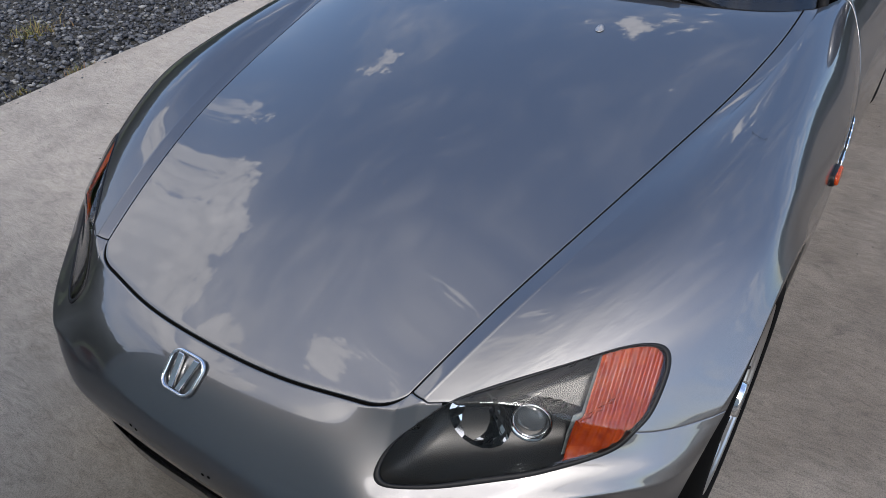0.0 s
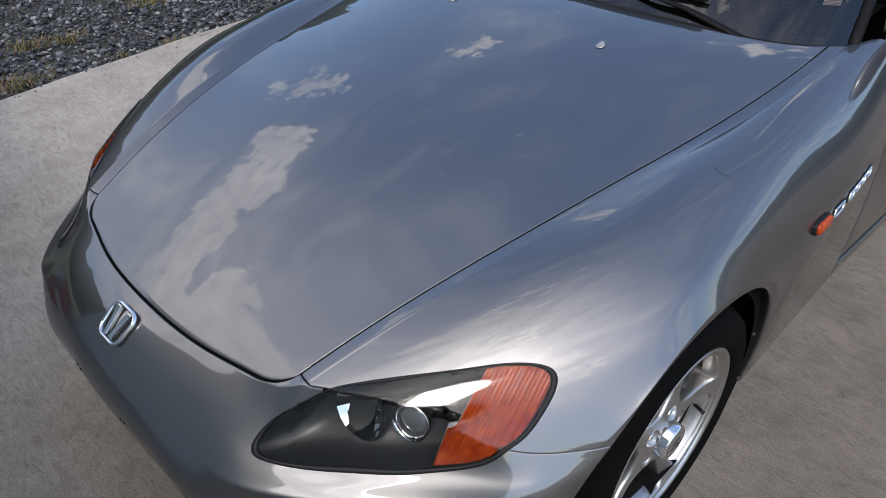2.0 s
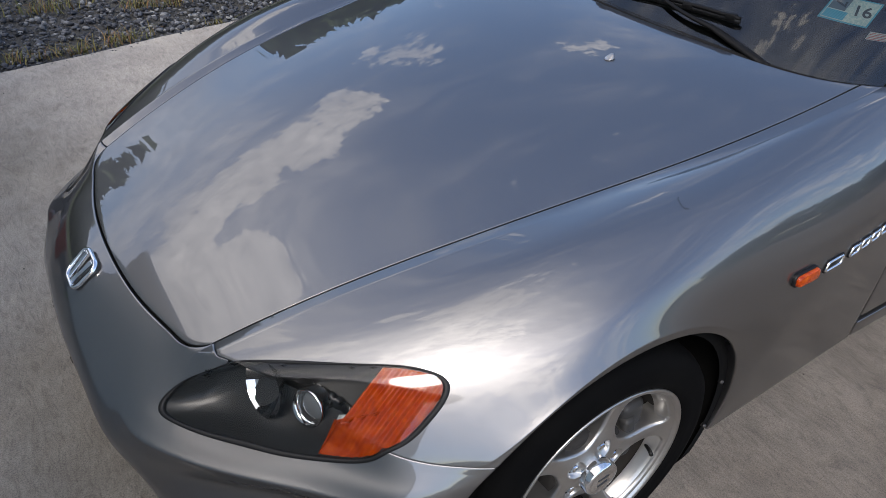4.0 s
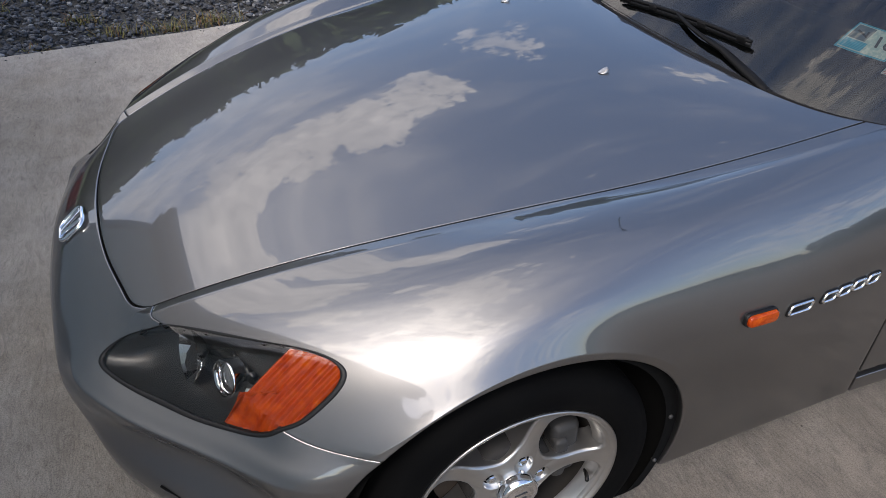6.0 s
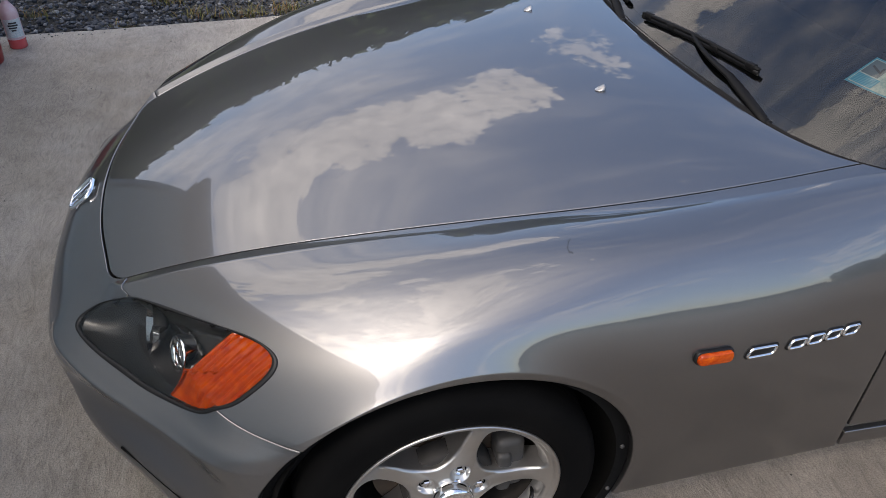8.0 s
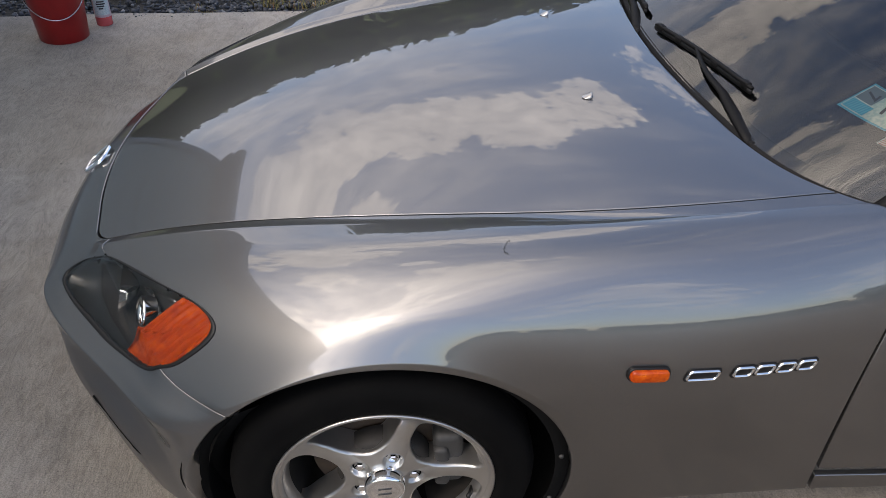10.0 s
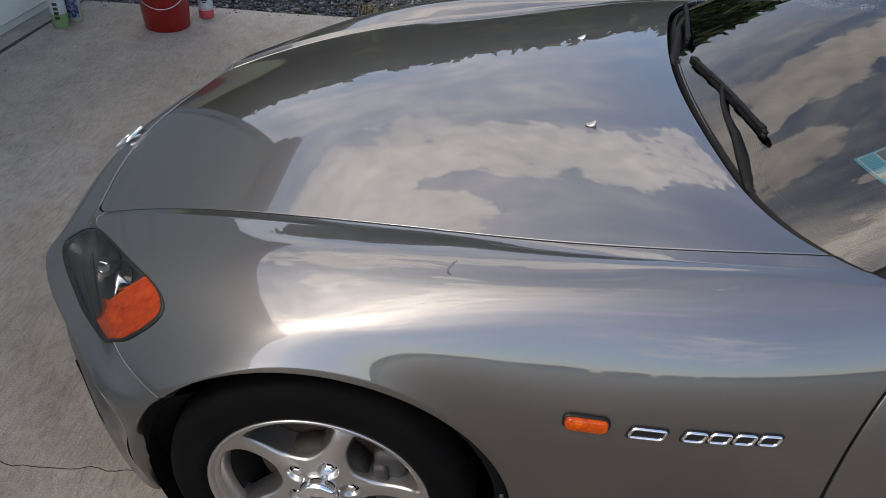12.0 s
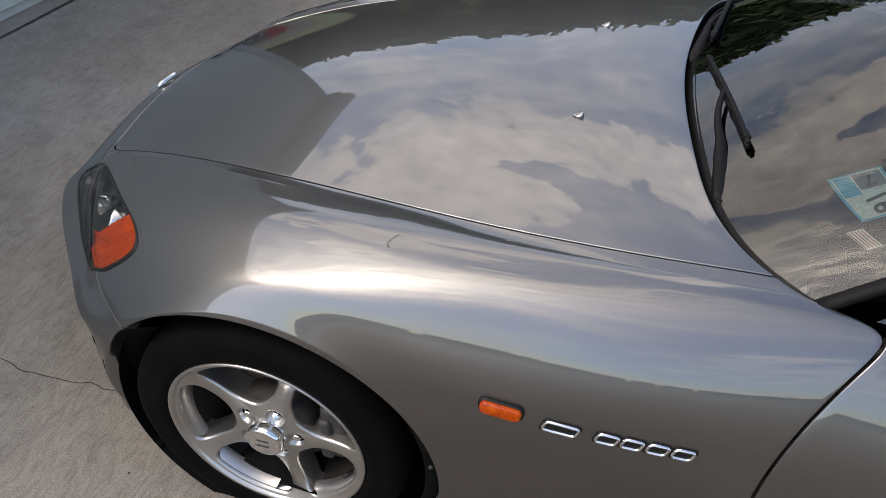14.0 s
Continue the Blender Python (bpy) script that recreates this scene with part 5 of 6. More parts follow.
# rear quarter, cut round the rear wheel and drawn in towards the tail
n = 110
P = np.zeros((n, 60, 3))
for i, x in enumerate(np.linspace(1.765, 3.26, n)):
    c = (x - REAR.x) / 0.345
    zb = 0.215 if abs(c) >= 1 else max(0.215, REAR.z + 0.345 * math.sqrt(1 - c * c))
    draw = 1 - 0.22 * max(0, (x - 2.55) / 0.71) ** 2.4
    for j, t in enumerate(np.linspace(0, 1, 60)):
        z = 0.870 - 0.02 * max(0, x - 2.6) + (zb - 0.870) * t
        h = np.interp(z, [0.20, 0.30, 0.45, 0.60, 0.70, 0.78, 0.83, 0.86, 0.875], [0.800, 0.812, 0.835, 0.845, 0.832, 0.80, 0.762, 0.720, 0.69])
        P[i, j] = (x, -h * draw, z)
for _ in range(6):
    P[1:-1, 1:-1] = (P[2:, 1:-1] + P[:-2, 1:-1] + P[1:-1, 2:] + P[1:-1, :-2]) / 4
ds, dv = np.gradient(P, axis=0), np.gradient(P, axis=1)
N = -np.cross(ds, dv)
N /= np.linalg.norm(N, axis=-1, keepdims=True) + 1e-12
quarter_me = panel(P, N, (ROLL, ROLL, None, ARCH_ROLL))
top_edge, tail_edge = P[:, 0].copy(), P[-1].copy()
for turn in (0, 1):
    f = mirrored if turn else (lambda q: q)
    door = part("door", f(door_me) if turn else door_me, PAINT, car)
    part("sill", f(sill_me) if turn else sill_me, PAINT, car)
    part("rear_quarter", f(quarter_me) if turn else quarter_me, PAINT, car)
    bm = bmesh.new()
    pts = [glass_point(0.985, g) + Vector((0, -0.012, -0.004)) for g in np.linspace(-0.02, 1, 12)]
    tube(bm, pts, 0.013, 10, 0.8)
    me = part_mesh(bm)
    part("windscreen_pillar", f(me) if turn else me, PLASTIC, car, "black windscreen pillar")
    bm = bmesh.new()
    bmesh.ops.create_uvsphere(bm, u_segments=24, v_segments=14, radius=1.0, matrix=Matrix.Translation((1.13, -0.86, 0.93)) @ Matrix.Diagonal((0.055, 0.095, 0.060, 1)))
    for vtx in bm.verts:
        vtx.co.x = min(vtx.co.x, 1.165)
    box(bm, 0.05, 0.12, 0.03, pose(1.13, -0.76, 0.89), 0.01, 2)
    me = part_mesh(bm)
    part("door_mirror", f(me) if turn else me, PAINT, car)
    bm = bmesh.new()
    box(bm, 0.17, 0.022, 0.030, pose(1.62, -0.842, 0.70), 0.008, 3)
    me = part_mesh(bm)
    part("door_handle", f(me) if turn else me, PAINT, door)
    # side window in the soft top
    a = [glass_point(0.97, g) for g in (0.08, 0.95)]
    side_glass = raw_mesh("w", [(a[0].x + 0.05, -0.70, 0.865), (a[1].x + 0.02, -0.55, 1.150), (1.95, -0.56, 1.13), (1.98, -0.70, 0.875)], [(0, 1, 2, 3)])
    w = part("side_window", f(side_glass) if turn else side_glass, GLASS, car, smooth=False)
# deck and tail
n = len(top_edge)
deck = [(p[0], p[1] * k, p[2] + 0.018 * (1 - k * k)) for p in top_edge for k in np.linspace(-1, 1, 21)]
me = raw_mesh("deck", deck, [(i * 21 + j, i * 21 + j + 1, (i + 1) * 21 + j + 1, (i + 1) * 21 + j) for i in range(30, n - 1) for j in range(20)])
part("rear_deck", me, PAINT, car)
tail = [(p[0] + 0.05 * (1 - k * k) * math.sin(math.pi * min(1, t / 40)), p[1] * k, p[2]) for t, p in enumerate(tail_edge) for k in np.linspace(-1, 1, 21)]
me = raw_mesh("tail", tail, [(i * 21 + j, (i + 1) * 21 + j, (i + 1) * 21 + j + 1, i * 21 + j + 1) for i in range(len(tail_edge) - 1) for j in range(20)])
part("tail_panel", me, PAINT, car)
for y in (-0.5, 0.5):
    bm = bmesh.new()
    box(bm, 0.02, 0.20, 0.10, pose(3.285, y, 0.70), 0.008, 2)
    part("tail_lamp", part_mesh(bm), Mat("red_lamp", (0.35, 0.01, 0.01), 0.15, 0.0, coat_weight=1.0).m, car, "red tail lamp")
# soft top over the cabin: unseen, added closed to keep the interior dark
roof = []
line_x, line_z, line_h = [1.27, 1.42, 1.62, 1.80, 1.98, 2.16, 2.28], [1.163, 1.205, 1.215, 1.20, 1.13, 0.98, 0.90], [0.53, 0.545, 0.55, 0.55, 0.56, 0.60, 0.63]
for x in np.linspace(1.27, 2.28, 40):
    z, h = np.interp(x, line_x, line_z), np.interp(x, line_x, line_h)
    for k in np.linspace(-1, 1, 25):
        roof.append((x + (0.10 * k * k if x < 1.4 else 0), h * k, z - 0.045 * abs(k) ** 3 - 0.012 * k * k))
me = raw_mesh("roof", roof, [(i * 25 + j, i * 25 + j + 1, (i + 1) * 25 + j + 1, (i + 1) * 25 + j) for i in range(39) for j in range(24)])
part("soft_top", me, CLOTH, car, "black cloth soft top, unseen, closed to keep the cabin dark")
# cabin: floor tub, dashboard, wheel, seats
bm = bmesh.new()
box(bm, 1.20, 1.36, 0.05, pose(1.62, 0, 0.22))
for y in (-0.70, 0.70):
    box(bm, 1.20, 0.05, 0.58, pose(1.62, y, 0.49))
box(bm, 0.05, 1.36, 0.66, pose(2.22, 0, 0.55))
box(bm, 0.05, 1.10, 0.56, pose(1.02, 0, 0.48))
part("cabin_tub", part_mesh(bm), DARK, car, smooth=False)
dash = []
for k in np.linspace(-1, 1, 31):
    x0 = glass_point(k * 0.97, 0.02)
    for x, z in ((x0.x + 0.01, x0.z - 0.008), (1.00, 0.868), (1.10, 0.872), (1.17, 0.855), (1.20, 0.80), (1.18, 0.62)):
        dash.append((x, -0.64 * k, z + (0.035 * math.exp(-((k - 0.55) / 0.25) ** 2) if 1.05 < x < 1.19 else 0)))
me = raw_mesh("dash", dash, [(i * 6 + j, (i + 1) * 6 + j, (i + 1) * 6 + j + 1, i * 6 + j + 1) for i in range(30) for j in range(5)])
part("dashboard", me, LEATHER, car, "black grained dashboard")
bm = bmesh.new()
m = look((1.30, -0.36, 0.80), (1.9, -0.36, 1.02))
tube(bm, [m @ Vector((0.18 * math.cos(a), 0.18 * math.sin(a), 0)) for a in np.linspace(0, 2 * math.pi, 40)], 0.014, 8)
box(bm, 0.14, 0.10, 0.04, m, 0.015, 3)
box(bm, 0.34, 0.03, 0.015, m, 0.004, 1)
part("steering_wheel", part_mesh(bm), LEATHER, car)
for y in (-0.36, 0.36):
    seat = tagged(new("seat"), "black leather bucket seat")
    seat.parent = car
    bm = bmesh.new()
    box(bm, 0.50, 0.48, 0.16, pose(1.62, y, 0.36, 0, -8, 0), 0.06, 4)
    part("cushion", part_mesh(bm), LEATHER, seat)
    bm = bmesh.new()
    box(bm, 0.15, 0.48, 0.66, pose(1.95, y, 0.68, 0, 18, 0), 0.06, 4)
    part("backrest", part_mesh(bm), LEATHER, seat)
# underbody
bm = bmesh.new()
box(bm, 3.55, 0.90, 0.05, pose(1.30, 0, 0.19))
part("underbody", part_mesh(bm), DARK, car, smooth=False)

# ---- ground, driveway, gravel ----
bm = bmesh.new()
bmesh.ops.create_grid(bm, x_segments=80, y_segments=80, size=400, matrix=Matrix.Translation((0, 0, -0.055)))
tagged(part("ground", bm, GROUND), "bed of bluish grey crushed stone around the driveway", "ground", kind="structure")


def slab_edge(x):
    """The driveway's far edge against the gravel."""
    return 2.625 + 0.115 * x


XW, XE, YS = -2.20, 9.0, -22.0
n = 60
verts, faces = [], []
xs = np.linspace(XW, XE, n)
for x in xs:
    e = slab_edge(x) + 0.010 * math.sin(3.1 * x) + 0.006 * math.sin(8.3 * x + 1)
    for y, z in ((YS, -0.10), (YS, 0.0), (-0.8, 0.0), (1.2, 0.0), (e - 0.012, 0.0), (e - 0.003, -0.004), (e, -0.014), (e + 0.004, -0.10)):
        verts.append((x, y, z))
faces = [(i * 8 + j, (i + 1) * 8 + j, (i + 1) * 8 + j + 1, i * 8 + j + 1) for i in range(n - 1) for j in range(7)]
me = raw_mesh("slab", verts, faces)
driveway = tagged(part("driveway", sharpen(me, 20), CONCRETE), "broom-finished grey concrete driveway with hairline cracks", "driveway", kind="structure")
# apron strip along the building, a little lower, with a dirty joint between
bm = bmesh.new()
box(bm, 0.125, 5.1, 0.10, pose(-2.285, -0.15, -0.056), 0.004, 1)
part("apron", part_mesh(bm), CONCRETE, driveway, smooth=False)


def strip(name, pts, widths, z, mat, parent):
    """A narrow ragged strip lying on the slab."""
    verts, faces = [], []
    for k, (x, y) in enumerate(pts):
        a, b = pts[max(k - 1, 0)], pts[min(k + 1, len(pts) - 1)]
        d = Vector((b[0] - a[0], b[1] - a[1], 0)).normalized()
        nrm = Vector((-d.y, d.x, 0))
        w = widths(k)
        verts += [Vector((x, y, z)) + nrm * w, Vector((x, y, z)) - nrm * w]
    faces = [(2 * k, 2 * k + 1, 2 * k + 3, 2 * k + 2) for k in range(len(pts) - 1)]
    return part(name, raw_mesh(name, verts, faces), mat, parent)


def ragged(x0, y0, x1, y1, count, amp):
    out = []
    for t in np.linspace(0, 1, count):
        w = amp * noise.noise((t * 9 + y0 * 3, x0, 0.3)) + 0.5 * amp * noise.noise((t * 37, x0 * 2, 1.7)) + 0.25 * amp * noise.noise((t * 120, 5, x0))
        d = Vector((x1 - x0, y1 - y0)).normalized()
        out.append((x0 + (x1 - x0) * t - d.y * w, y0 + (y1 - y0) * t + d.x * w))
    return out


strip("crack", ragged(-2.2, -0.60, 3.5, -0.66, 260, 0.05), lambda k: 0.0011 + 0.0010 * abs(noise.noise((k * 0.37, 0, 0))), 0.0012, DIRT, driveway)
strip("joint_dirt", ragged(-2.212, -2.7, -2.212, 2.36, 240, 0.008), lambda k: 0.007 + 0.007 * abs(noise.noise((k * 0.21, 3, 0))), 0.0012, DIRT, driveway)
# small bits of grit on the slab
rng = np.random.default_rng(4)


def scatter(name, count, place, size, mat, label, category, jag=0.35):
    """Many small stones in one mesh, each a lopsided icosahedron."""
    b = bmesh.new()
    bmesh.ops.create_icosphere(b, subdivisions=1, radius=1.0)
    bv = np.array([v.co[:] for v in b.verts])
    b.verts.index_update()
    bf = np.array([[v.index for v in f.verts] for f in b.faces])
    b.free()
    xyz = place(count)
    r = size(count)
    k = len(bv)
    V = bv[None] * (1 + jag * rng.standard_normal((count, k, 1)) * 0.6)
    V = V * np.stack([rng.uniform(0.75, 1.35, count), rng.uniform(0.6, 1.0, count), rng.uniform(0.4, 0.75, count)], -1)[:, None]
    a, c = rng.uniform(0, 2 * np.pi, count), rng.uniform(-0.6, 0.6, count)
    y, z = V[..., 1] * np.cos(c)[:, None] - V[..., 2] * np.sin(c)[:, None], V[..., 1] * np.sin(c)[:, None] + V[..., 2] * np.cos(c)[:, None]
    x = V[..., 0]
    V = np.stack([x * np.cos(a)[:, None] - y * np.sin(a)[:, None], x * np.sin(a)[:, None] + y * np.cos(a)[:, None], z], -1) * r[:, None, None] + xyz[:, None]
    Fc = (bf[None] + (np.arange(count) * k)[:, None, None]).reshape(-1, 3)
    me = bpy.data.meshes.new(name)
    me.vertices.add(count * k)
    me.vertices.foreach_set("co", V.reshape(-1))
    me.loops.add(len(Fc) * 3)
    me.loops.foreach_set("vertex_index", Fc.reshape(-1).astype(np.int32))
    me.polygons.add(len(Fc))
    me.polygons.foreach_set("loop_start", np.arange(0, len(Fc) * 3, 3, dtype=np.int32))
    me.update(calc_edges=True)
    me.validate()
    return tagged(part(name, me, mat, smooth=False), label, category, kind="stuff")


def on_gravel(count):
    x = rng.uniform(-3.2, 4.2, count)
    d = rng.uniform(0, 1, count) ** 1.25 * 3.6
    y = slab_edge(x) + 0.012 + d
    return np.stack([x, y, -0.048 + rng.uniform(0, 0.028, count) + 0.012 * np.sin(x * 2.3 + y * 1.7)], -1)


scatter("gravel", 26000, on_gravel, lambda c: 0.0085 + 0.013 * rng.uniform(0, 1, c) ** 1.8, STONE, "angular bluish grey crushed stone with pale chips", "gravel")


def on_edge(count):
    x = rng.uniform(-2.2, 4.2, count)
    return np.stack([x, slab_edge(x) - np.abs(rng.normal(0, 0.05, count)) - 0.01, np.full(count, 0.002)], -1)


scatter("loose_grit", 140, on_edge, lambda c: rng.uniform(0.002, 0.0065, c), STONE, "stray gravel crumbs on the concrete edge", "gravel")


def on_slab(count):
    return np.stack([rng.uniform(-2.1, 3, count), rng.uniform(-2.0, 2.4, count), np.full(count, 0.0012)], -1)


scatter("dark_specks", 260, on_slab, lambda c: rng.uniform(0.0012, 0.0038, c), DIRT, "dark specks of dirt on the concrete", "dirt")


def weed_tuft(bm, at, size, seed):
    """Low weeds: many thin curved blades from one root."""
    r = random.Random(seed)
    for k in range(int(60 * size / 0.10)):
        a, l = r.uniform(0, 6.283), size * r.uniform(0.35, 1.0)
        lean = r.uniform(0.3, 1.1)
        root = Vector(at) + Vector((r.gauss(0, size * 0.45), r.gauss(0, size * 0.22), 0))
        w = r.uniform(0.0016, 0.0040)
        d, sd = Vector((math.cos(a), math.sin(a), 0)), Vector((-math.sin(a), math.cos(a), 0))
        row = []
        for t in (0, 0.5, 1):
            p = root + d * l * lean * t * t * 0.7 + Vector((0, 0, l * 0.55 * t * (1.2 - 0.5 * t * lean)))
            row.append((bm.verts.new(p + sd * w * (1 - t * 0.85)), bm.verts.new(p - sd * w * (1 - t * 0.85))))
        for u, v2 in zip(row, row[1:]):
            bm.faces.new((u[0], u[1], v2[1], v2[0]))


bm = bmesh.new()
for k, (x, off, size) in enumerate(((-1.02, 0.05, 0.10), (-0.62, 0.16, 0.13), (-0.33, 0.10, 0.15), (-0.80, 0.42, 0.14), (-0.1, 0.14, 0.16), (0.30, 0.55, 0.13), (-1.45, 0.35, 0.12), (-1.30, 0.75, 0.16), (0.75, 0.05, 0.10),
                                  (0.42, 0.10, 0.08), (0.12, 0.62, 0.15), (-0.35, 0.85, 0.2), (0.95, 0.75, 0.18), (-0.95, 0.95, 0.2), (-1.9, 0.3, 0.14), (-2.2, 0.05, 0.12))):
    weed_tuft(bm, (x, slab_edge(x) + off, -0.035), size, k)
tagged(part("weeds", bm, WEED), "dry yellow-green weeds in gravel beside the concrete", "weeds", kind="stuff")

# ---- building ahead of the car ----
WX, WY0, WY1, EAVE = -2.345, -2.75, 2.58, 2.39
bm = bmesh.new()
box(bm, 0.20, WY1 - WY0, EAVE + 0.10, pose(WX - 0.10, (WY0 + WY1) / 2, (EAVE - 0.10) / 2))
wall = tagged(part("wall_front", part_mesh(bm), WALL, smooth=False), "pale green painted building wall", "wall", kind="structure")
for k in range(11):                          # lap siding, each board tilted out over the one below
    bm = bmesh.new()
    box(bm, 0.014, WY1 - WY0 - 0.12, 0.205, pose(WX + 0.010, (WY0 + WY1) / 2, 0.265 + 0.195 * k, 0, -3.2, 0), 0.003, 1)
    part("siding_board", part_mesh(bm), WALL, wall, smooth=False)
for y in (WY0 + 0.1, WY1 - 0.1):
    bm = bmesh.new()
    box(bm, 7.0, 0.20, EAVE + 0.10, pose(WX - 3.702, y, (EAVE - 0.10) / 2))
    tagged(part("wall_side", part_mesh(bm), WALL, smooth=False), "pale green painted building wall", "wall", kind="structure")
bm = bmesh.new()
box(bm, 0.030, WY1 - WY0, 0.12, pose(WX + 0.013, (WY0 + WY1) / 2, 0.105), 0.004, 1)
tagged(part("base_trim", part_mesh(bm), WALL, smooth=False), "pale green base board on the wall", "trim", kind="structure")
bm = bmesh.new()
box(bm, 0.10, 0.10, EAVE, pose(WX + 0.012, WY1 + 0.004, EAVE / 2), 0.006, 1)
tagged(part("corner_trim", part_mesh(bm), TRIM, smooth=False), "white corner board of the building", "trim", kind="structure")
# roof with eave, soffit and gutter
ov, pitch = 0.14, 22
yl = WY1 - WY0 + 0.24                       # the roof overhangs the end wall
ym = (WY0 + WY1) / 2 + 0.04
roof_top = thing("building_roof", "dark shingle roof with white fascia and gutter", "roof", kind="structure")
bm = bmesh.new()
ln = 4.4
box(bm, ln, yl, 0.06, pose(WX + ov - ln / 2 * math.cos(radians(pitch)), ym, EAVE + 0.07 + ln / 2 * math.sin(radians(pitch)), 0, pitch, 0))
box(bm, ln, yl, 0.06, pose(WX - 7.4 - ov + ln / 2 * math.cos(radians(pitch)), ym, EAVE + 0.07 + ln / 2 * math.sin(radians(pitch)), 0, -pitch, 0))
part("shingles", part_mesh(bm), ROOF, roof_top, smooth=False)
bm = bmesh.new()
box(bm, 0.025, yl, 0.16, pose(WX + ov, ym, EAVE - 0.01), 0.003, 1)
part("fascia", part_mesh(bm), TRIM, roof_top, smooth=False)
bm = bmesh.new()
box(bm, ov, yl, 0.02, pose(WX + ov / 2, ym, EAVE - 0.075))
part("soffit", part_mesh(bm), TRIM, roof_top, smooth=False)
bm = bmesh.new()
prof = [(0.0, 0.0), (0.0, -0.085), (0.06, -0.095), (0.105, -0.06), (0.11, 0.0), (0.100, 0.0), (0.095, -0.055), (0.055, -0.083), (0.008, -0.075), (0.008, 0.0)]
rings = [[bm.verts.new((WX + ov + 0.014 + a, y, EAVE + 0.06 + b)) for a, b in prof] for y in (WY0 - 0.08, WY1 + 0.17)]
for k in range(len(prof)):
    bm.faces.new((rings[0][k], rings[0][(k + 1) % len(prof)], rings[1][(k + 1) % len(prof)], rings[1][k]))
part("gutter", part_mesh(bm), TRIM, roof_top, smooth=False)

# ---- bucket and bottles ----
bucket = thing("bucket", "red plastic bucket with wire handle on concrete", "bucket", (-1.605, 2.125, 0))


def local(name, bm, mat, parent, label="", sharp=40):
    return part(name, sharpen(part_mesh(bm), sharp), mat, parent, label)


bm = bmesh.new()
lathe(bm, ((0.0, 0.004), (0.112, 0.004), (0.115, 0.0), (0.118, 0.004), (0.136, 0.255), (0.137, 0.262), (0.143, 0.264), (0.144, 0.274), (0.138, 0.276), (0.139, 0.300), (0.146, 0.302), (0.147, 0.312), (0.141, 0.314), (0.142, 0.345), (0.149, 0.348),
           (0.150, 0.360), (0.146, 0.362), (0.140, 0.358), (0.116, 0.012), (0.0, 0.010)), 72)
local("bucket_body", bm, RED, bucket)
bm = bmesh.new()
hp = [Vector((0.151 * math.cos(a), 0.151 * math.sin(a) * 1.04, 0.288 - 0.15 * abs(math.sin((a - 0.35 + math.pi)))) ) for a in np.linspace(0.35 - math.pi, 0.35, 30)]
tube(bm, hp, 0.0024, 6)
local("handle_wire", bm, WIRE, bucket, "bent steel wire handle")
bm = bmesh.new()
a = 0.35
box(bm, 0.020, 0.022, 0.060, Matrix.Translation((0.155 * math.cos(a), 0.158 * math.sin(a), 0.275)) @ pose(0, 0, 0, 0, 0, 20), 0.006, 2)
local("handle_grip", bm, MILKY, bucket, "white handle clip")


def round_bottle(name, label, at, r, body_h, fill_h, clear, liquid):
    b = thing(name, label, "bottle", at)
    bm = bmesh.new()
    lathe(bm, ((0.0, 0.002), (r - 0.004, 0.0), (r, 0.005), (r, fill_h)), 40)
    local("liquid", bm, liquid, b, "tinted liquid behind plastic")
    bm = bmesh.new()
    lathe(bm, ((r, fill_h), (r, body_h), (r * 0.94, body_h + r * 0.55), (r * 0.6, body_h + r * 1.15), (0.015, body_h + r * 1.5), (0.0135, body_h + r * 1.9)), 40)
    local("bottle_shell", bm, clear, b)
    z = body_h + r * 1.85
    bm = bmesh.new()
    lathe(bm, ((0.0165, z - 0.004), (0.0165, z + 0.018), (0.010, z + 0.022), (0.0, z + 0.022)), 28)
    local("collar", bm, MILKY, b)
    bm = bmesh.new()
    box(bm, 0.085, 0.026, 0.026, pose(-0.016, 0, z + 0.040), 0.006, 2)
    tube(bm, [(-0.030, 0, z + 0.032), (-0.042, 0, z + 0.008), (-0.038, 0, z - 0.022)], 0.006)
    local("spray_head", bm, MILKY, b, "white trigger spray head")
    return b


def wrap_label(name, parent, r, z0, z1, a0, a1, mat):
    bm = bmesh.new()
    n = 12
    cols = [[bm.verts.new((r * math.cos(radians(a)), r * math.sin(radians(a)), z)) for z in (z0, z1)] for a in np.linspace(a0, a1, n)]
    for u, w in zip(cols, cols[1:]):
        bm.faces.new((u[0], w[0], w[1], u[1]))
    return part(name, part_mesh(bm), mat, parent)


pink = round_bottle("spray_bottle", "pink soap in a white-labelled spray bottle", (-1.455, 2.305, 0), 0.041, 0.165, 0.048, PALEPINK, PINK)
lab = wrap_label("paper_label", pink, 0.0414, 0.060, 0.150, -130, -10, STICKWHITE)
for k, (z, a0, a1) in enumerate(((0.128, -96, -44), (0.116, -104, -40), (0.104, -100, -48), (0.092, -88, -58))):
    wrap_label("label_bar", pink, 0.0418, z, z + 0.008, a0, a1, INK)
green = round_bottle("spray_bottle", "half-full green cleaner in a milky spray bottle", (-2.115, 1.955, 0), 0.040, 0.165, 0.075, MILKY, GREENLIQ)
for k in range(4):
    wrap_label("label_bar", green, 0.0405, 0.050 + 0.024 * k, 0.066 + 0.024 * k, -92, -58, INK)
jug = thing("oval_bottle", "beige oval bottle with dark blue label", "bottle", (-2.100, 2.055, 0))
bm = bmesh.new()
lathe(bm, ((0.0, 0.002), (0.046, 0.0), (0.052, 0.008), (0.052, 0.16), (0.046, 0.20), (0.026, 0.225), (0.016, 0.235), (0.016, 0.25)), 40, Matrix.Diagonal((1.0, 0.6, 1, 1)))
local("bottle_shell", bm, BEIGE, jug)
bm = bmesh.new()
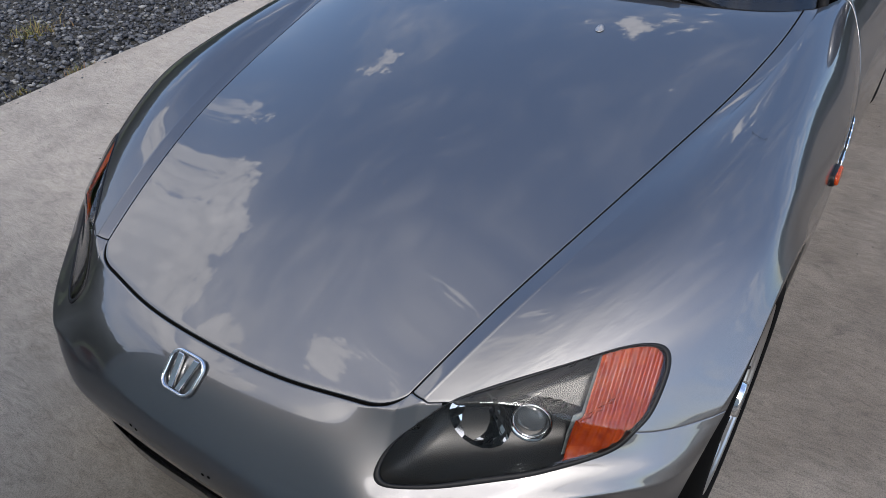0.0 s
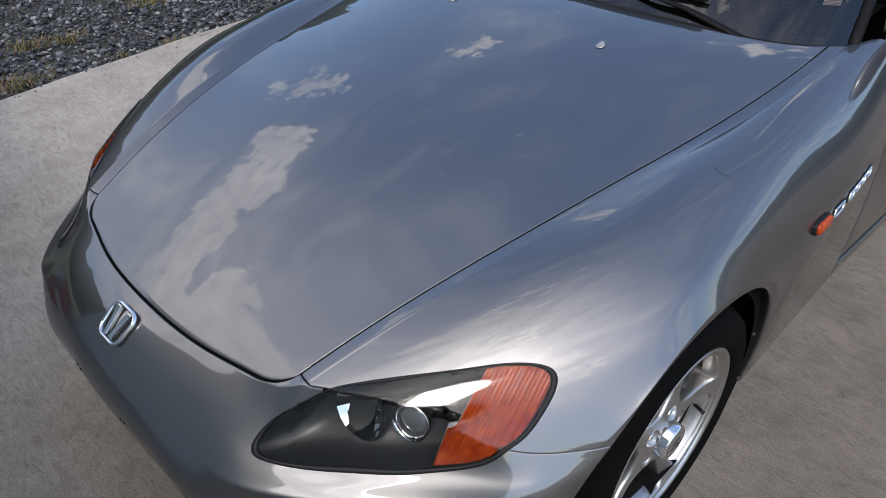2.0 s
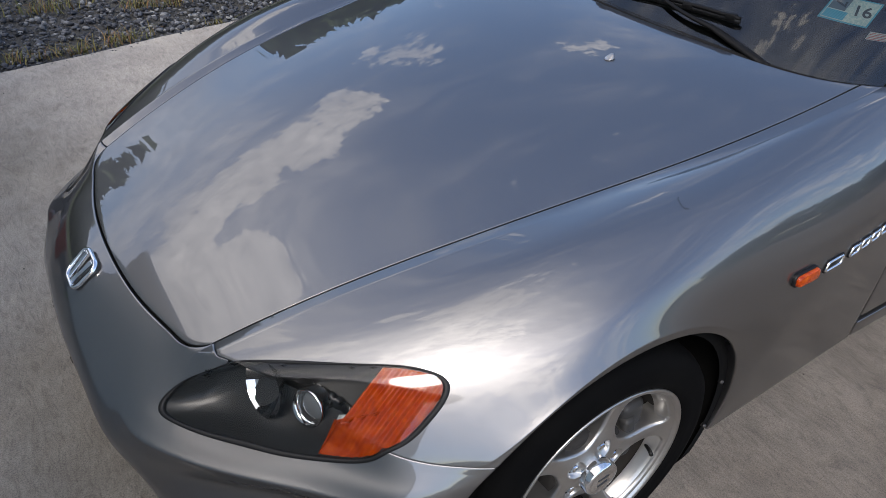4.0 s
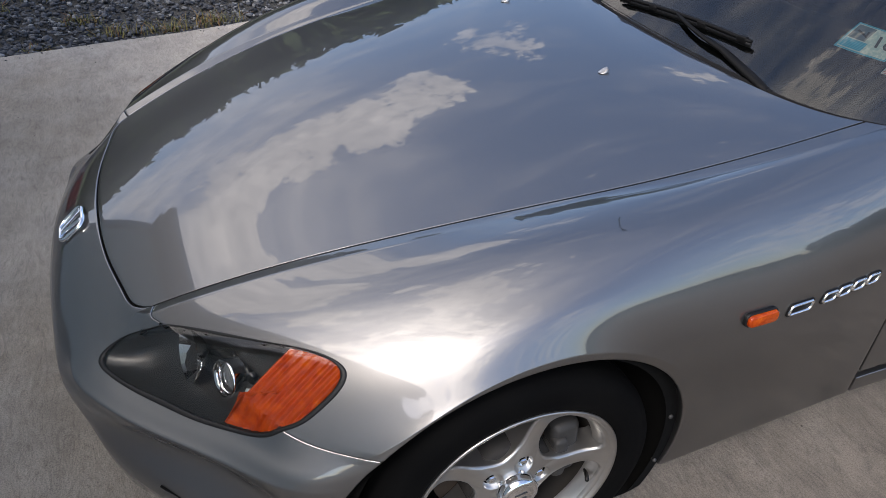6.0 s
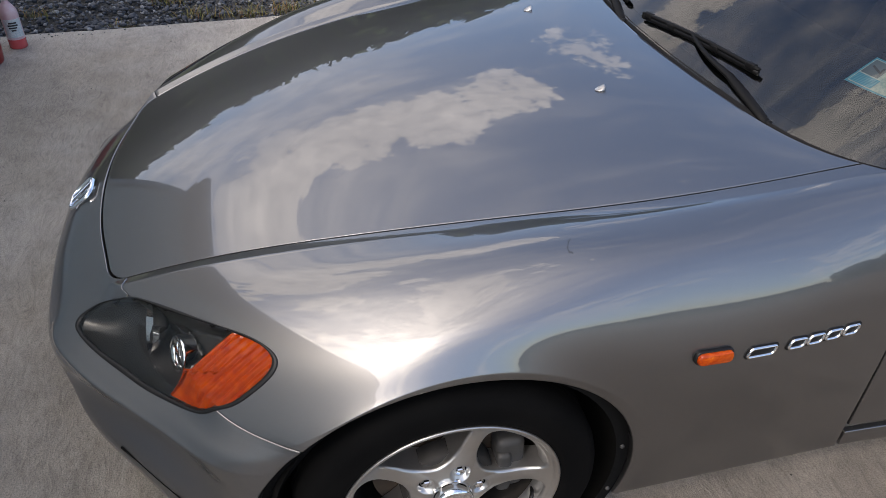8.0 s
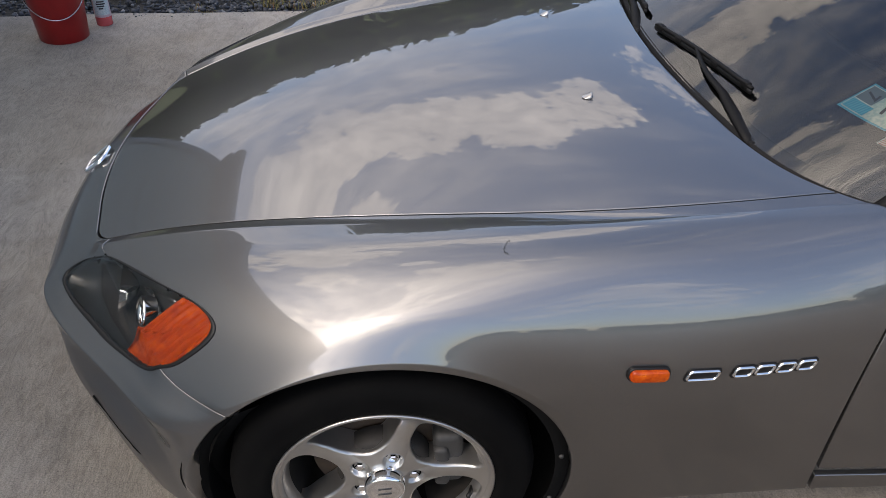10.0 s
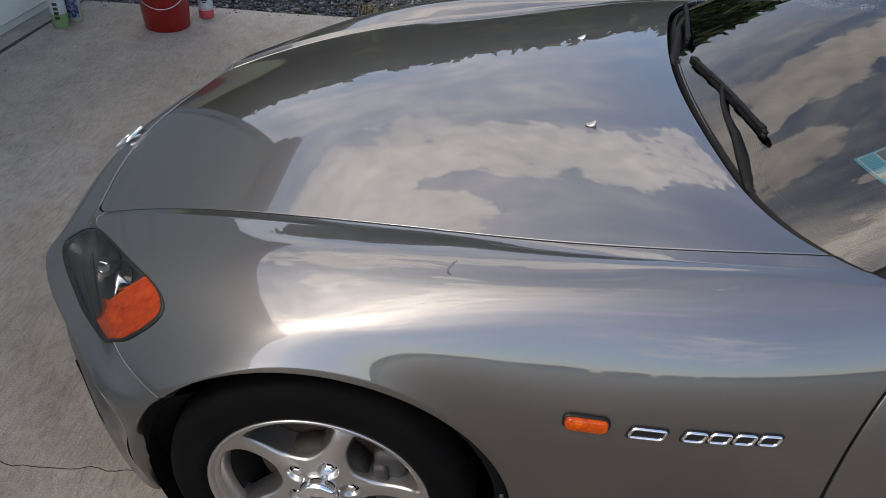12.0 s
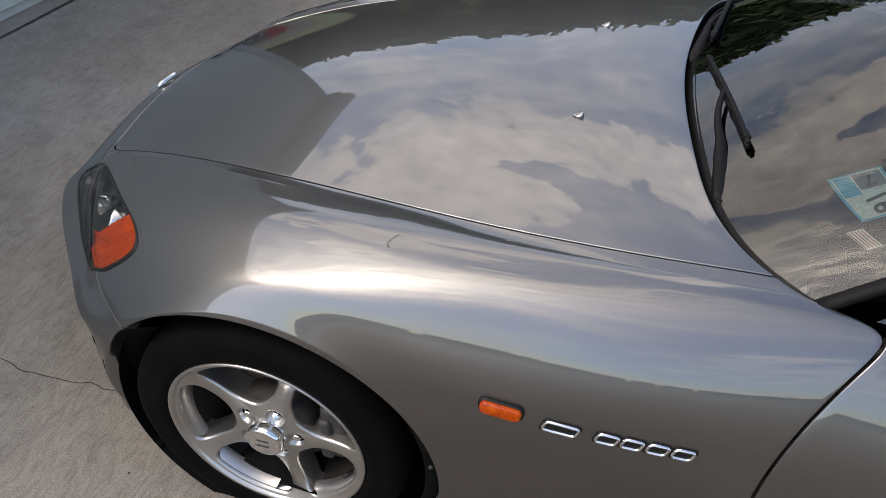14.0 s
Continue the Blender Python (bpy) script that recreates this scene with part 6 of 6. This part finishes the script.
lathe(bm, ((0.018, 0.248), (0.018, 0.272), (0.0, 0.274)), 24)
local("bottle_cap", bm, INK, jug)
bm = bmesh.new()
n = 14
cols = [[bm.verts.new((0.0528 * math.cos(radians(a)), 0.0528 * 0.6 * math.sin(radians(a)) - 0.0006, z)) for z in (0.025, 0.17)] for a in np.linspace(-150, -30, n)]
for u, w in zip(cols, cols[1:]):
    bm.faces.new((u[0], w[0], w[1], u[1]))
part("paper_label", part_mesh(bm), BLUELABEL, jug, "dark blue printed label")


# ---- woods and lawn round the place, met in the paint and glass ----
def woods(name, centre, spread, count, height, seed, label):
    """A belt of trees: trunks and crowns of many small leaf clumps, one mesh of leaves."""
    r = np.random.default_rng(seed)
    V, Fc = [], []
    base = 0
    for k in range(count):
        cx, cy = centre(k / max(1, count - 1)) + r.normal(0, spread, 2)
        h = height * r.uniform(0.96, 1.04)
        m = 560
        u = r.normal(0, 1, (m, 3))
        u /= np.linalg.norm(u, axis=1, keepdims=True)
        rad = r.uniform(0.55, 1.0, (m, 1)) ** 0.5
        c = u * rad * np.array([h * 0.32, h * 0.32, h * 0.50]) * (1 + 0.10 * np.sin(u[:, :1] * 5 + k)) + np.array([cx, cy, h * 0.50])
        c[:, 2] = np.maximum(c[:, 2], 0.4)
        s = h * r.uniform(0.022, 0.045, (m, 1, 1))
        tri = r.normal(0, 1, (m, 4, 3)) * s
        q = c[:, None] + tri
        V.append(q.reshape(-1, 3))
        i = np.arange(m)[:, None] * 4 + base
        Fc.append(np.concatenate([i + [0, 1, 2], i + [0, 2, 3], i + [0, 3, 1], i + [1, 3, 2]]))
        base += m * 4
    me = raw_mesh(name, np.concatenate(V), np.concatenate(Fc))
    return tagged(part(name, me, LEAF, smooth=False), label, "woods", kind="stuff")


woods("far_woods", lambda t: np.array([-60 + 130 * t, 36 + 3 * math.sin(5 * t)]), 1.0, 190, 11.2, 1, "dark green tree line beyond the gravel")
woods("side_woods", lambda t: np.array([48 + 5 * math.sin(4 * t), 30 - 75 * t]), 2.0, 60, 7.6, 2, "dark green tree line along the field")
woods("near_woods", lambda t: np.array([-90 + 180 * t, -105 - 5 * math.sin(6 * t)]), 2.0, 150, 4.2, 3, "dark green tree line across the field")
bm = bmesh.new()
for x0, x1, y0, y1 in ((-40, 60, 9.0, 60), (-40, 60, -60, -22.4)):
    vs = [bm.verts.new(p) for p in ((x0, y0, -0.045), (x1, y0, -0.045), (x1, y1, -0.045), (x0, y1, -0.045))]
    bm.faces.new(vs)
tagged(part("lawn", bm, LAWN, smooth=False), "mown green lawn around the gravel and driveway", "lawn", kind="structure")
